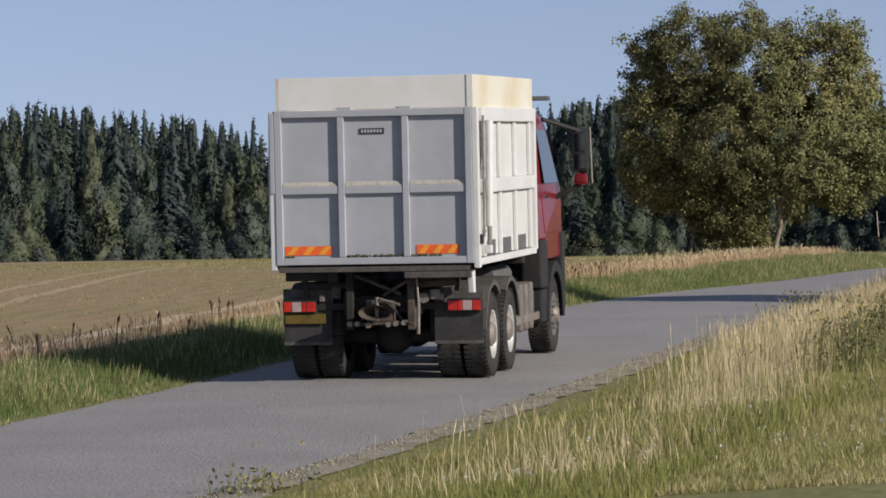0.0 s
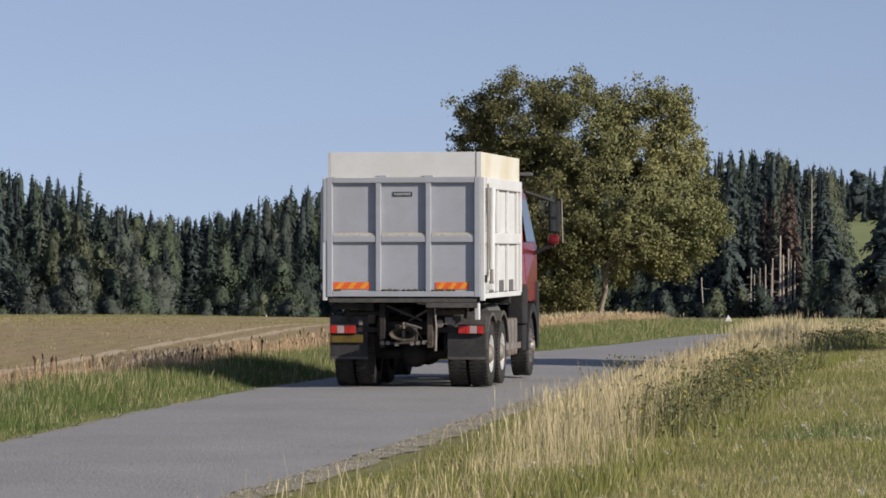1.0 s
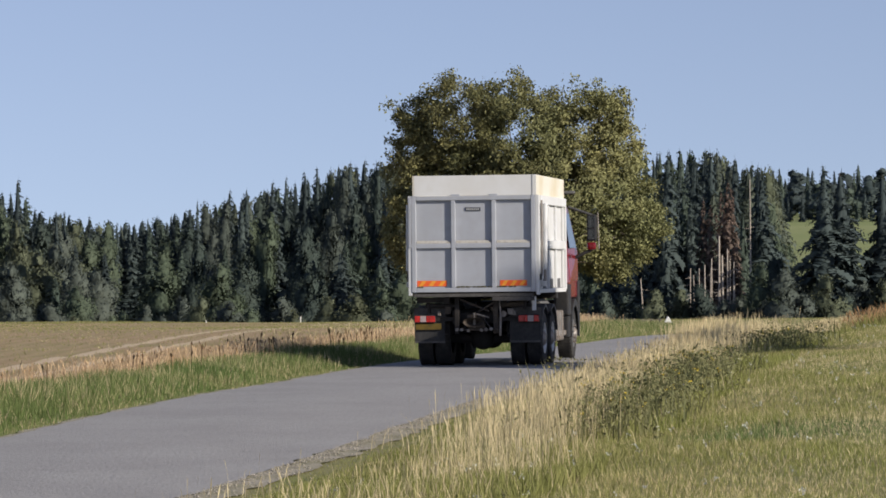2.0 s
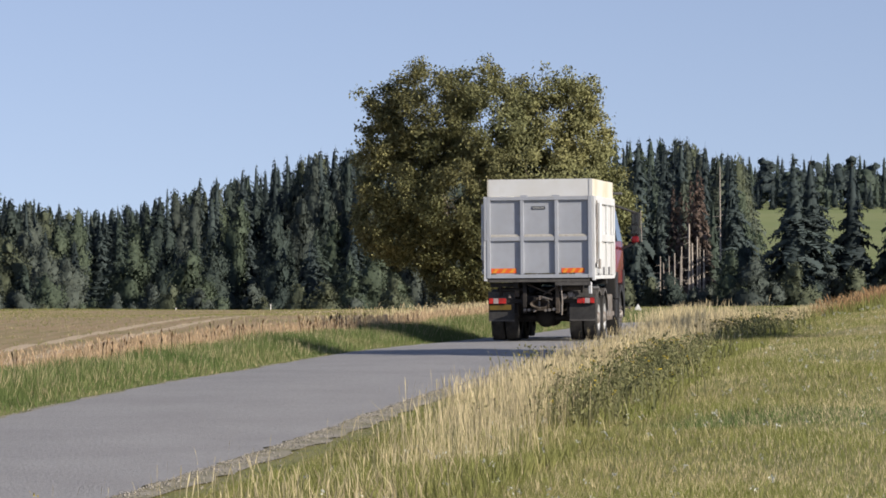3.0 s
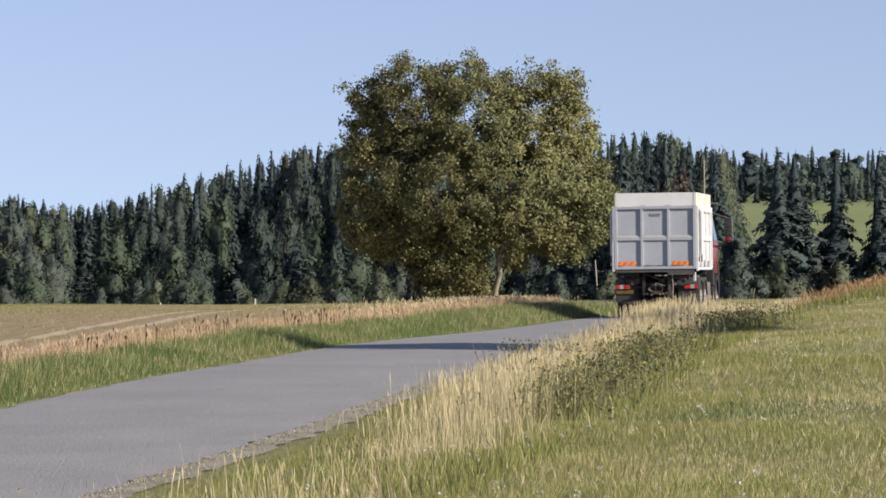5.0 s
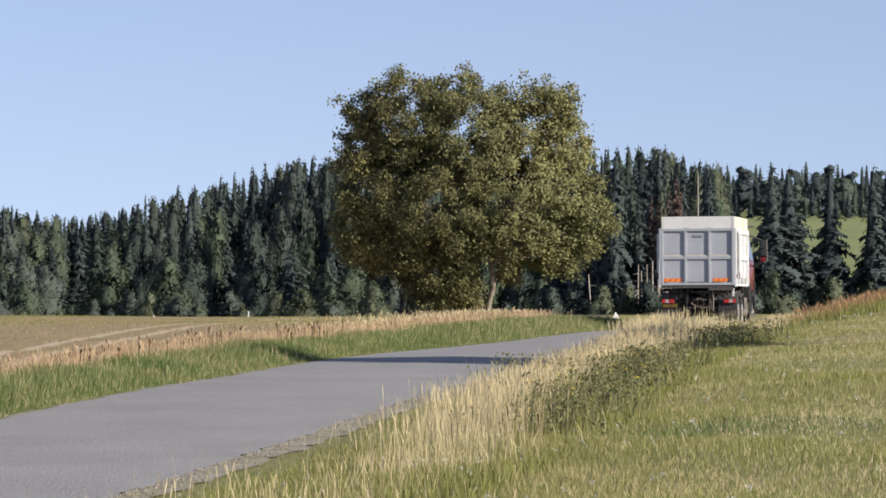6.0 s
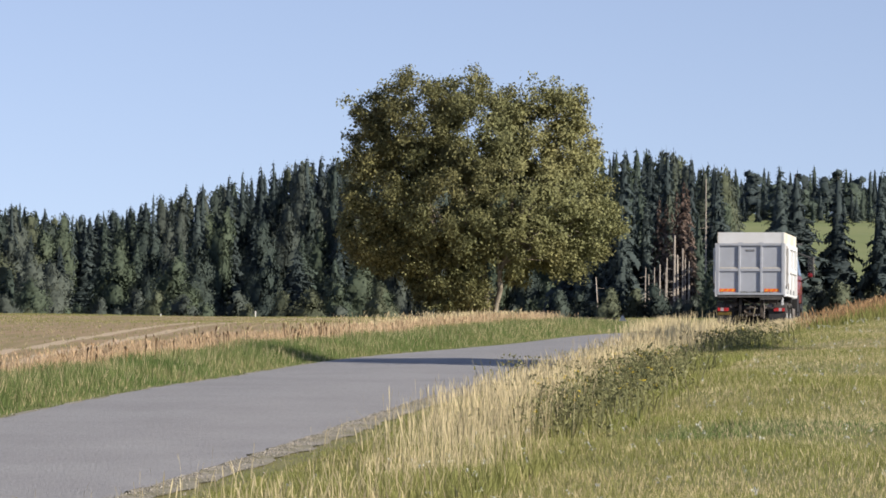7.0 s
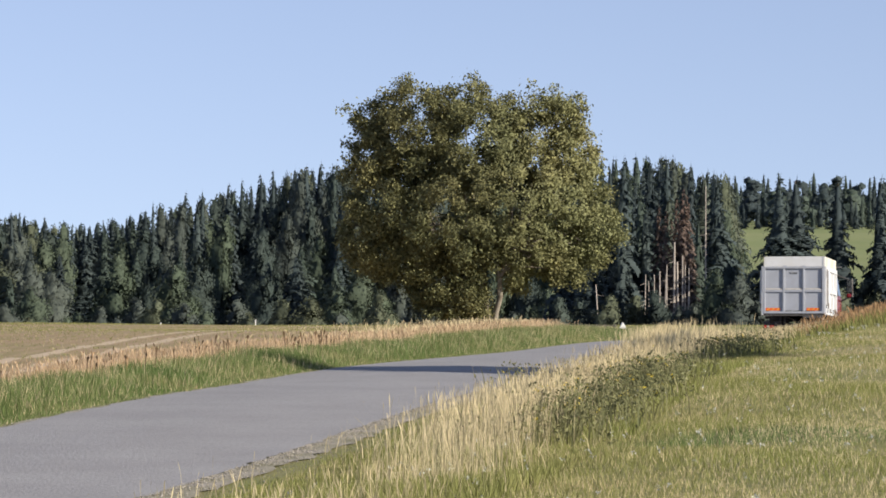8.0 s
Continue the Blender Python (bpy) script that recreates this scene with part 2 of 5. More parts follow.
def build_road():
    ys = np.concatenate([np.arange(-80, 20, 2), np.arange(20, 165, 0.35), np.arange(165, 300, 3)])
    r = ribbon("road", np.linspace(-ROAD_HALF, ROAD_HALF, 11), ys, M_ASPHALT, 0.0, 0.035, 3)
    tagged(r, "narrow worn grey asphalt country road with crumbling edges", "road", kind="structure")
    for k, (a, b) in enumerate(((ROAD_HALF - 0.03, ROAD_HALF + 0.42), (-ROAD_HALF - 0.12, -ROAD_HALF + 0.03))):
        s = ribbon("gravel_shoulder", np.linspace(a, b, 4), ys, M_GRAVEL, -0.008, 0.045, 11 + k)
        tagged(s, "thin strip of pale loose gravel along the asphalt edge", "shoulder", kind="structure")


build_ground()
build_road()
# ======== truck ========
M_GATE = mat("grey_gate_paint", (0.36, 0.37, 0.40), 0.5, second=(0.33, 0.34, 0.365), scale=1.5, fine=5, third=(0.32, 0.325, 0.34), bump=0.05)
M_WHITE = mat("white_body_paint", (0.57, 0.57, 0.57), 0.5, second=(0.51, 0.505, 0.49), scale=1.2, fine=9, third=(0.49, 0.485, 0.47))
M_BOARD = mat("cream_side_boards", (0.58, 0.555, 0.48), 0.6, second=(0.48, 0.40, 0.25), scale=0.9, fine=5, third=(0.54, 0.50, 0.42), mix=0.15)
M_BOARD_BACK = mat("white_back_board", (0.62, 0.615, 0.60), 0.6, second=(0.56, 0.54, 0.50), scale=1.1, fine=6, third=(0.58, 0.57, 0.54), mix=0.2)
M_LEDGE = mat("dusty_ledge", (0.37, 0.345, 0.30), 0.9, second=(0.42, 0.39, 0.35), scale=4, fine=20)
M_RED = mat("red_cab_paint", (0.19, 0.007, 0.011), 0.22, second=(0.13, 0.006, 0.009), scale=1.1, fine=7, spec=0.5)
M_BLACK = mat("black_plastic", (0.018, 0.018, 0.02), 0.6, second=(0.03, 0.028, 0.026), scale=4, fine=25)
M_CHASSIS = mat("dusty_chassis", (0.018, 0.016, 0.015), 0.8, second=(0.035, 0.030, 0.026), scale=3, fine=18, third=(0.025, 0.02, 0.018))
M_FENDER = mat("dusty_grey_mudguard", (0.065, 0.060, 0.056), 0.75, second=(0.10, 0.092, 0.084), scale=3, fine=15)
M_FLAP = mat("rubber_mudflap", (0.028, 0.027, 0.027), 0.75, second=(0.05, 0.047, 0.044), scale=3, fine=14)
M_TYRE = mat("tyre_rubber", (0.022, 0.021, 0.020), 0.85, second=(0.042, 0.039, 0.036), scale=5, fine=25)
M_RIM = mat("steel_rim", (0.55, 0.55, 0.54), 0.45, metal=0.3, second=(0.42, 0.40, 0.37), scale=4, fine=20)
M_LAMP = mat("red_lamp_glass", (0.52, 0.022, 0.014), 0.2, second=(0.30, 0.015, 0.012), scale=10, fine=60, spec=0.6)
M_CLEAR = mat("clear_lamp_glass", (0.40, 0.30, 0.29), 0.2, second=(0.34, 0.27, 0.26), scale=10, fine=60, spec=0.6)
M_PLATE = mat("dirty_yellow_plate", (0.14, 0.092, 0.016), 0.7, second=(0.07, 0.05, 0.014), scale=6, fine=30)
M_ORANGE = mat("orange_reflector", (0.80, 0.13, 0.03), 0.4, second=(0.72, 0.11, 0.03), scale=6, fine=40)
M_YELLOW = mat("yellow_reflector", (0.80, 0.32, 0.04), 0.4, second=(0.75, 0.29, 0.04), scale=6, fine=40)
M_MOSS = mat("dried_crumbs", (0.06, 0.055, 0.03), 0.95, second=(0.09, 0.08, 0.05), scale=9, fine=50)
M_STEEL = mat("worn_steel", (0.26, 0.24, 0.22), 0.55, metal=0.4, second=(0.2, 0.16, 0.13), scale=6, fine=30)
M_RUSTY = mat("rusty_iron", (0.055, 0.044, 0.036), 0.85, second=(0.10, 0.08, 0.062), scale=6, fine=30)
M_TANK = mat("grey_tank", (0.09, 0.09, 0.092), 0.6, second=(0.12, 0.118, 0.115), scale=4, fine=20)
M_MIRROR = mat("mirror_glass", (0.07, 0.075, 0.08), 0.08, metal=1.0, second=(0.05, 0.055, 0.06))
M_LOGO = mat("dark_badge", (0.05, 0.055, 0.06), 0.5)
M_LOGO_BAR = mat("pale_badge_marks", (0.42, 0.42, 0.42), 0.5)
M_GLASS = bpy.data.materials.new("window_glass")
M_GLASS.use_nodes = True
gb = M_GLASS.node_tree.nodes["Principled BSDF"]
gb.inputs["Base Color"].default_value = (0.10, 0.13, 0.16, 1)
gb.inputs["Roughness"].default_value, gb.inputs["Specular IOR Level"].default_value = 0.06, 0.9
gb.inputs["Metallic"].default_value = 0.55


def part(name, bm, material, parent, label="", shade=False):
    me = bpy.data.meshes.new(name)
    bm.normal_update()
    bm.to_mesh(me)
    bm.free()
    if shade:
        me.polygons.foreach_set("use_smooth", np.ones(len(me.polygons), bool))
    me.materials.append(material)
    ob = new(name, me)
    ob.parent = parent
    if label:
        ob["label"] = label
    return ob


def box(x0, x1, y0, y1, z0, z1, bev=0.008, bm=None):
    bm = bm or bmesh.new()
    m = Matrix.Translation(((x0 + x1) / 2, (y0 + y1) / 2, (z0 + z1) / 2)) @ Matrix.Diagonal((x1 - x0, y1 - y0, z1 - z0, 1))
    r = bmesh.ops.create_cube(bm, size=1, matrix=m)
    if bev:
        es = list({e for v in r["verts"] for e in v.link_edges})
        bmesh.ops.bevel(bm, geom=es, offset=bev, segments=2, affect="EDGES", profile=0.6)
    return bm


def rod(a, b, r, seg=10, bm=None, r2=None):
    bm = bm or bmesh.new()
    a, b = Vector(a), Vector(b)
    d = b - a
    m = Matrix.Translation((a + b) / 2) @ d.to_track_quat("Z", "Y").to_matrix().to_4x4()
    bmesh.ops.create_cone(bm, cap_ends=True, segments=seg, radius1=r, radius2=r if r2 is None else r2, depth=d.length, matrix=m)
    return bm


def prism(poly, x0, x1, bev=0.0, bm=None):
    """A closed outline in (y, z), pushed from x0 to x1."""
    bm = bm or bmesh.new()
    lo = [bm.verts.new((x0, y, z)) for y, z in poly]
    hi = [bm.verts.new((x1, y, z)) for y, z in poly]
    n = len(poly)
    fs = [bm.faces.new(lo), bm.faces.new(hi[::-1])]
    fs += [bm.faces.new((lo[i], hi[i], hi[(i + 1) % n], lo[(i + 1) % n])) for i in range(n)]
    bmesh.ops.recalc_face_normals(bm, faces=fs)
    if bev:
        es = list({e for f in fs for e in f.edges})
        bmesh.ops.bevel(bm, geom=es, offset=bev, segments=3, affect="EDGES", profile=0.5)
    return bm


def lathe(profile, seg=40):
    """A turned shape about the x axis; profile in (x, radius)."""
    bm = bmesh.new()
    rings = []
    for x, r in profile:
        rings.append([bm.verts.new((x, r * math.cos(a), r * math.sin(a))) for a in (2 * math.pi * k / seg for k in range(seg))])
    for p, q in zip(rings, rings[1:]):
        for k in range(seg):
            bm.faces.new((p[k], p[(k + 1) % seg], q[(k + 1) % seg], q[k]))
    bmesh.ops.recalc_face_normals(bm, faces=bm.faces[:])
    return bm


S0 = 1.42          # height of the gate's sill
GATE_H, BOARD_H, BODY_L = 1.85, 0.39, 4.4
WHEEL_R = 0.51
REAR_Y, REAR_Y2, FRONT_Y = 1.15, 2.42, 6.1


def build_gate(t):
    gate = part("tailgate", box(-1.2, 1.2, 0.015, 0.05, S0 + 0.02, S0 + GATE_H - 0.02, 0), M_GATE, t, "grey painted steel tailgate of six sunken panels")
    d = -0.052
    top = S0 + GATE_H
    part("gate_frame", box(-1.2, -1.115, d, 0.012, S0, top), M_GATE, gate)
    part("gate_frame", box(1.115, 1.2, d, 0.012, S0, top), M_GATE, gate)
    part("gate_frame", box(-1.113, 1.113, d + 0.004, 0.012, top - 0.085, top - 0.002), M_GATE, gate)
    part("gate_frame", box(-1.113, 1.113, d + 0.004, 0.012, S0 + 0.002, S0 + 0.085), M_GATE, gate)
    for x in (-0.392, 0.392):
        part("upright_bar", box(x - 0.04, x + 0.04, d + 0.008, 0.012, S0 + 0.088, top - 0.088), M_GATE, gate)
    for x0, x1 in ((-1.112, -0.435), (-0.349, 0.349), (0.435, 1.112)):
        poly = [(0.014, S0 + 0.83), (d + 0.015, S0 + 0.85), (d + 0.015, S0 + 0.93), (0.014, S0 + 0.985)]
        part("cross_rail", prism(poly, x0, x1, 0.004), M_GATE, gate)
        part("dusty_ledge", prism([(d + 0.02, S0 + 0.936), (0.0, S0 + 0.985), (-0.004, S0 + 0.993), (d + 0.018, S0 + 0.944)], x0 + 0.01, x1 - 0.01), M_LEDGE, gate, "dusty brown rail top")
    # slanting hatched reflective bands
    for x0, x1 in ((-1.105, -0.53), (0.50, 1.02)):
        band = part("reflective_band", box(x0, x1, 0.007, 0.0145, S0 + 0.115, S0 + 0.225, 0), M_ORANGE, gate, "orange and yellow hatched reflective band")
        n = 3
        w = (x1 - x0) / n
        for k in range(n):
            a = x0 + k * w + 0.02
            bm = bmesh.new()
            vs = [bm.verts.new(p) for p in ((a, 0.004, S0 + 0.12), (a + w * 0.42, 0.004, S0 + 0.12), (min(a + w * 0.85, x1), 0.004, S0 + 0.22), (a + w * 0.43, 0.004, S0 + 0.22))]
            bm.faces.new(vs)
            part("yellow_stripe", bm, M_YELLOW, band)
    rng = random.Random(5)
    for x0, x1, n in ((-0.34, 0.34, 34), (0.45, 0.8, 14), (-1.1, -0.95, 5)):
        bm = bmesh.new()
        for k in range(n):
            x = rng.uniform(x0, x1)
            bmesh.ops.create_icosphere(bm, subdivisions=1, radius=rng.uniform(0.012, 0.026), matrix=Matrix.Translation((x, rng.uniform(-0.03, 0.01), S0 + 0.09 + rng.uniform(0, 0.012))))
        part("crumb_line", bm, M_MOSS, gate, "dark dried crumbs along the sill")["kind"] = "stuff"
    # maker's badge, as plain shapes
    badge = part("badge", prism([(0.004, S0 + 1.555), (0.0145, S0 + 1.555), (0.0145, S0 + 1.625), (0.004, S0 + 1.625)], -0.165, 0.135), M_LOGO, gate, "small dark badge with pale marks")
    for k in range(7):
        x = -0.145 + k * 0.038
        part("badge_mark", box(x, x + 0.024, -0.001, 0.003, S0 + 1.572, S0 + 1.608, 0), M_LOGO_BAR, badge)
    for x in (-0.42, 0.31):
        part("gate_hinge", box(x, x + 0.16, d + 0.02, 0.03, top - 0.004, top + 0.03, 0.006), M_GATE, gate)


def build_container(t):
    top = S0 + GATE_H
    L = BODY_L
    body = part("container", box(-1.2, 1.2, 0.055, L, S0 - 0.02, S0 + 0.06, 0.006), M_CHASSIS, t, "white ribbed steel grain body")
    for s in (-1, 1):
        a, b = sorted((s * 1.16, s * 1.2))
        part("side_wall", box(a, b, 0.055, L, S0 + 0.06, top, 0), M_WHITE, body)
        a, b = sorted((s * 1.201, s * 1.27))
        part("corner_post", box(a, b, -0.04, 0.09, S0 - 0.06, top, 0.01), M_WHITE, body)
        part("corner_post", box(a, b, L - 0.12, L, S0 + 0.02, top, 0.01), M_WHITE, body)
        part("top_rail", box(a, b, 0.32, L - 0.122, top - 0.17, top, 0.012), M_WHITE, body)
        part("bottom_rail", box(a, b, 0.1, L - 0.122, S0 - 0.03, S0 + 0.05, 0.01), M_WHITE, body)
        part("middle_rail", box(a, b + 0.004 * s if s > 0 else b, 0.32, L - 0.122, S0 + 0.82, S0 + 0.99, 0.02), M_WHITE, body)
        n = 4
        for k in range(n):
            y = 0.55 + (L - 0.9) * k / (n - 1)
            if k < n - 1:
                g = (L - 0.9) / (n - 1) / 2
                # flat dark box on the wall: shade of a recess put in as colour
                part("drain_slot", box(*sorted((s * 1.2005, s * 1.206)), y + g - 0.34, y + g + 0.34, S0 + 0.06, S0 + 0.24, 0), M_TANK, body)
            part("rib", prism([(y - 0.04, S0 + 0.055), (y + 0.04, S0 + 0.055), (y + 0.04, S0 + 0.815), (y - 0.04, S0 + 0.815)], *sorted((s * 1.201, s * 1.25)), 0.012), M_WHITE, body)
            part("rib", prism([(y - 0.04, S0 + 0.995), (y + 0.04, S0 + 0.995), (y + 0.04, top - 0.175), (y - 0.04, top - 0.175)], *sorted((s * 1.201, s * 1.25)), 0.012), M_WHITE, body)
        # latch rod and hinges of the tailgate
        a, b = sorted((s * 1.27, s * 1.3))
        part("latch_rod", rod((s * 1.285, 0.22, S0 + 0.30), (s * 1.285, 0.28, top - 0.10), 0.016), M_STEEL, body, "thin grey latch rod")
        part("hydraulic_ram", rod((s * 1.33, 0.34, S0 + 0.42), (s * 1.33, 0.44, top - 0.16), 0.045, 14, None, 0.05), M_WHITE, body, "white ram along the rear corner")
        part("ram_end", rod((s * 1.33, 0.33, S0 + 0.20), (s * 1.33, 0.34, S0 + 0.419), 0.028, 10), M_STEEL, body)
        part("ram_foot", box(*sorted((s * 1.275, s * 1.36)), 0.27, 0.39, S0 + 0.10, S0 + 0.20, 0.015), M_WHITE, body)
        for z in (0.35, 0.75, 1.1, 1.45):
            part("latch_clip", box(a, b, 0.19, 0.30, S0 + z, S0 + z + 0.04, 0.006), M_STEEL, body)
        part("latch_hook", box(a, b, -0.02, 0.12, S0 + 0.22, S0 + 0.34, 0.02), M_BLACK, body, "dark latch hook")
    part("front_wall", box(-1.2, 1.2, L - 0.05, L - 0.005, S0 + 0.06, top, 0), M_WHITE, body)
    part("grey_flange", box(-1.255, -1.205, -0.06, -0.042, S0 + 0.86, top - 0.03, 0.004), M_GATE, body)
    # extension boards above
    z0, z1 = top + 0.005, top + BOARD_H
    part("back_board", box(-1.155, 1.185, 0.01, 0.035, z0, z1, 0.004), M_BOARD_BACK, t, "white plywood extension board above the tailgate")
    part("side_board", box(1.187, 1.212, 0.012, L + 0.1, z0 - 0.05, z1, 0.004), M_BOARD, t, "cream extension board with rusty stains")
    part("side_board", box(-1.185, -1.157, 0.012, L + 0.1, z0, z1, 0.004), M_BOARD, t, "cream extension board with rusty stains")
    part("front_board", box(-1.155, 1.185, L + 0.075, L + 0.1, z0, z1, 0.004), M_BOARD, t)
    part("board_corner", box(1.14, 1.216, 0.0, 0.009, z0, z1, 0.003), M_BOARD_BACK, t)
    part("tarp_roller", box(0.9, 1.42, L + 0.12, L + 0.3, z0 + 0.10, z0 + 0.16, 0.02), M_TANK, t, "grey roller end above the cab")
    part("grain", box(-1.15, 1.15, 0.07, L - 0.08, S0 + 0.06, S0 + 1.6, 0), M_LEDGE, body)


def build_wheel(t, x_out, y, side, front=False):
    """A wheel about its own hub; x points outwards on the right side."""
    w = 0.30
    hub = part("wheel", lathe([(0.02, 0.001), (0.02, 0.10), (-0.02, 0.15), (-0.12, 0.15), (-0.12, 0.001)] if not front else [(0.06, 0.001), (0.06, 0.09), (0.0, 0.13), (-0.1, 0.14), (-0.1, 0.001)], 20), M_STEEL, t, shade=False)
    tyre = lathe([(-0.02, 0.29), (0.0, 0.31), (0.005, 0.40), (-0.01, 0.475), (-0.04, 0.503), (-0.10, WHEEL_R), (-w + 0.10, WHEEL_R), (-w + 0.04, 0.503), (-w + 0.01, 0.475), (-w - 0.005, 0.40), (-w, 0.31), (-w + 0.02, 0.29)], 48)
    for k in range(48):
        a = 2 * math.pi * k / 48
        for xx in (-0.05, -w + 0.05):
            box(-0.04 + xx, 0.04 + xx, -0.018, 0.018, WHEEL_R - 0.02, WHEEL_R + 0.003, 0, tyre)
            bmesh.ops.rotate(tyre, cent=(0, 0, 0), matrix=Matrix.Rotation(a, 3, "X"), verts=tyre.verts[-8:])
    part("tyre", tyre, M_TYRE, hub)
    dish = -0.10 if not front else 0.01
    part("rim", lathe([(-0.02, 0.30), (-0.005, 0.295), (-0.02, 0.265), (dish - 0.04, 0.24), (dish, 0.16), (dish, 0.10)], 40), M_RIM if not front else M_TANK, hub, shade=True)
    nuts = bmesh.new()
    for k in range(10):
        a = 2 * math.pi * k / 10
        rod((dish - 0.01, 0.19 * math.cos(a), 0.19 * math.sin(a)), (dish + 0.03, 0.19 * math.cos(a), 0.19 * math.sin(a)), 0.016, 6, nuts)
    part("wheel_nuts", nuts, M_STEEL, hub)["kind"] = "stuff"
    m = pose(x_out, y, WHEEL_R) if side > 0 else pose(x_out, y, WHEEL_R, 0, 0, 180)
    hub.matrix_basis = m
    return hub, m


def arch(y, r0, r1, x0, x1, a0, a1, n=14, bm=None):
    """A curved mudguard over a wheel at y."""
    bm = bm or bmesh.new()
    pts = []
    for k in range(n + 1):
        a = radians(a0 + (a1 - a0) * k / n)
        pts.append((math.cos(a), math.sin(a)))
    vs = [[bm.verts.new((x, y + r * c, WHEEL_R + r * s)) for x, r in ((x0, r1), (x1, r1), (x1, r0), (x1 - 0.02, r0), (x1 - 0.02, r1 - 0.02), (x0, r1 - 0.02))] for c, s in pts]
    for p, q in zip(vs, vs[1:]):
        for i in range(6):
            bm.faces.new((p[i], p[(i + 1) % 6], q[(i + 1) % 6], q[i]))
    bm.faces.new(vs[0])
    bm.faces.new(vs[-1][::-1])
    bmesh.ops.recalc_face_normals(bm, faces=bm.faces[:])
    return bm


def build_chassis(t):
    ch = part("chassis", box(-0.48, -0.38, 0.35, 7.0, 0.80, 1.08, 0.01), M_CHASSIS, t, "dusty dark truck frame")
    part("frame_rail", box(0.38, 0.48, 0.35, 7.0, 0.80, 1.08, 0.01), M_CHASSIS, ch)
    for y in (0.36, 1.0, 1.8, 2.9, 4.2):
        part("cross_member", box(-0.378, 0.378, y, y + 0.12, 0.82, 1.02, 0.008), M_CHASSIS, ch)
    for s in (-1, 1):
        a, b = sorted((s * 0.5, s * 0.62))
        part("subframe", box(a, b, 0.12, BODY_L, 1.20, 1.385, 0.01), M_CHASSIS, ch)
        part("body_bearer", box(-1.15, 1.15, 1.2 + s * 0.9, 1.32 + s * 0.9, 1.386, 1.398, 0), M_CHASSIS, ch)
    part("sill_beam", box(-1.18, 1.14, -0.02, 0.16, 1.33, 1.395, 0.008), M_FENDER, ch, "dusty beam under the body floor")
    part("sill_step", box(0.35, 1.16, -0.045, 0.10, 1.25, 1.325, 0.01), M_FENDER, ch)
    part("tipping_shaft", rod((0.36, 0.35, 1.16), (0.92, 0.30, 1.20), 0.055), M_RUSTY, ch)
    part("tipping_shaft", rod((-1.0, 0.35, 1.16), (-0.40, 0.35, 1.16), 0.05), M_CHASSIS, ch)
    part("body_bracket", prism([(0.1, 1.06), (0.22, 1.06), (0.2, 1.33), (0.02, 1.33)], 1.1, 1.17, 0.01), M_WHITE, ch, "white bracket under the corner post")
    for s in (-1, 1):
        a, b = sorted((s * 0.33, s * 0.42))
        part("tipping_lug", prism([(0.22, 0.62), (0.34, 0.66), (0.36, 1.28), (0.22, 1.32)], a, b, 0.01), M_RUSTY if s > 0 else M_CHASSIS, ch)
    # towing coupling
    coup = part("tow_coupling", box(-0.17, 0.17, 0.18, 0.34, 0.72, 0.98, 0.02), M_RUSTY, ch, "rusty towing coupling with funnel jaw")
    bm = bmesh.new()
    bmesh.ops.create_cone(bm, cap_ends=False, segments=20, radius1=0.20, radius2=0.07, depth=0.22, matrix=pose(-0.02, 0.08, 0.84, -90) @ Matrix.Diagonal((1, 0.45, 1, 1)))
    part("jaw", bm, M_RUSTY, coup)
    part("pin", rod((-0.02, 0.12, 0.74), (-0.02, 0.12, 1.02), 0.025), M_STEEL, coup)
    part("hand_lever", rod((0.02, 0.1, 1.0), (0.27, 0.06, 0.93), 0.016), M_STEEL, coup)
    for k, (x, z) in enumerate(((-0.36, 0.70), (-0.27, 0.70), (0.2, 0.70), (0.30, 0.71), (0.11, 0.69), (-0.14, 0.68))):
        part("air_plug", rod((x, 0.12, z), (x, 0.26, z), 0.032), M_STEEL, ch)
    hose = bmesh.new()
    for k in range(9):
        a0, a1 = k / 9, (k + 1) / 9
        f = lambda a: (0.28 - 0.5 * a, 0.17, 0.74 + 0.22 * math.sin(a * math.pi) * (1 if k % 2 else 0.97))
        rod(f(a0), f(a1), 0.016, 8, hose)
    part("air_hose", hose, M_BLACK, ch)
    part("lever", rod((0.47, 0.1, 1.30), (0.50, 0.05, 0.95), 0.014), M_STEEL, ch)
    part("lever", rod((0.50, 0.05, 0.95), (0.485, 0.08, 0.58), 0.022), M_STEEL, ch)
    part("valve_block", box(-0.62, -0.50, 0.30, 0.44, 1.0, 1.14, 0.015), M_RUSTY, ch)
    part("valve_block", box(0.60, 0.72, 0.26, 0.36, 0.98, 1.10, 0.015), M_STEEL, ch)
    part("cable_drum", rod((0.53, 0.2, 1.0), (0.53, 0.32, 1.0), 0.06, 14), M_STEEL, ch)
    part("stay", rod((-0.30, 0.2, 1.28), (0.25, 0.24, 1.05), 0.022), M_RUSTY, ch)
    part("stay", rod((0.36, 0.16, 1.22), (0.05, 0.2, 1.04), 0.02), M_RUSTY, ch)
    part("stay", rod((-0.95, 0.3, 1.32), (-0.92, 0.33, 1.02), 0.035), M_CHASSIS, ch)
    part("stay", rod((0.95, 0.3, 1.32), (0.92, 0.33, 1.08), 0.035), M_CHASSIS, ch)
    part("cross_pipe", rod((-0.40, 0.16, 0.70), (0.42, 0.16, 0.70), 0.02), M_RUSTY, ch)
    part("floor_beam", box(-1.15, -0.62, 0.18, 0.30, 1.22, 1.32, 0.01), M_CHASSIS, ch)
    part("spring_box", box(-0.95, -0.55, 0.5, 3.0, 0.55, 0.85, 0.03), M_CHASSIS, ch)
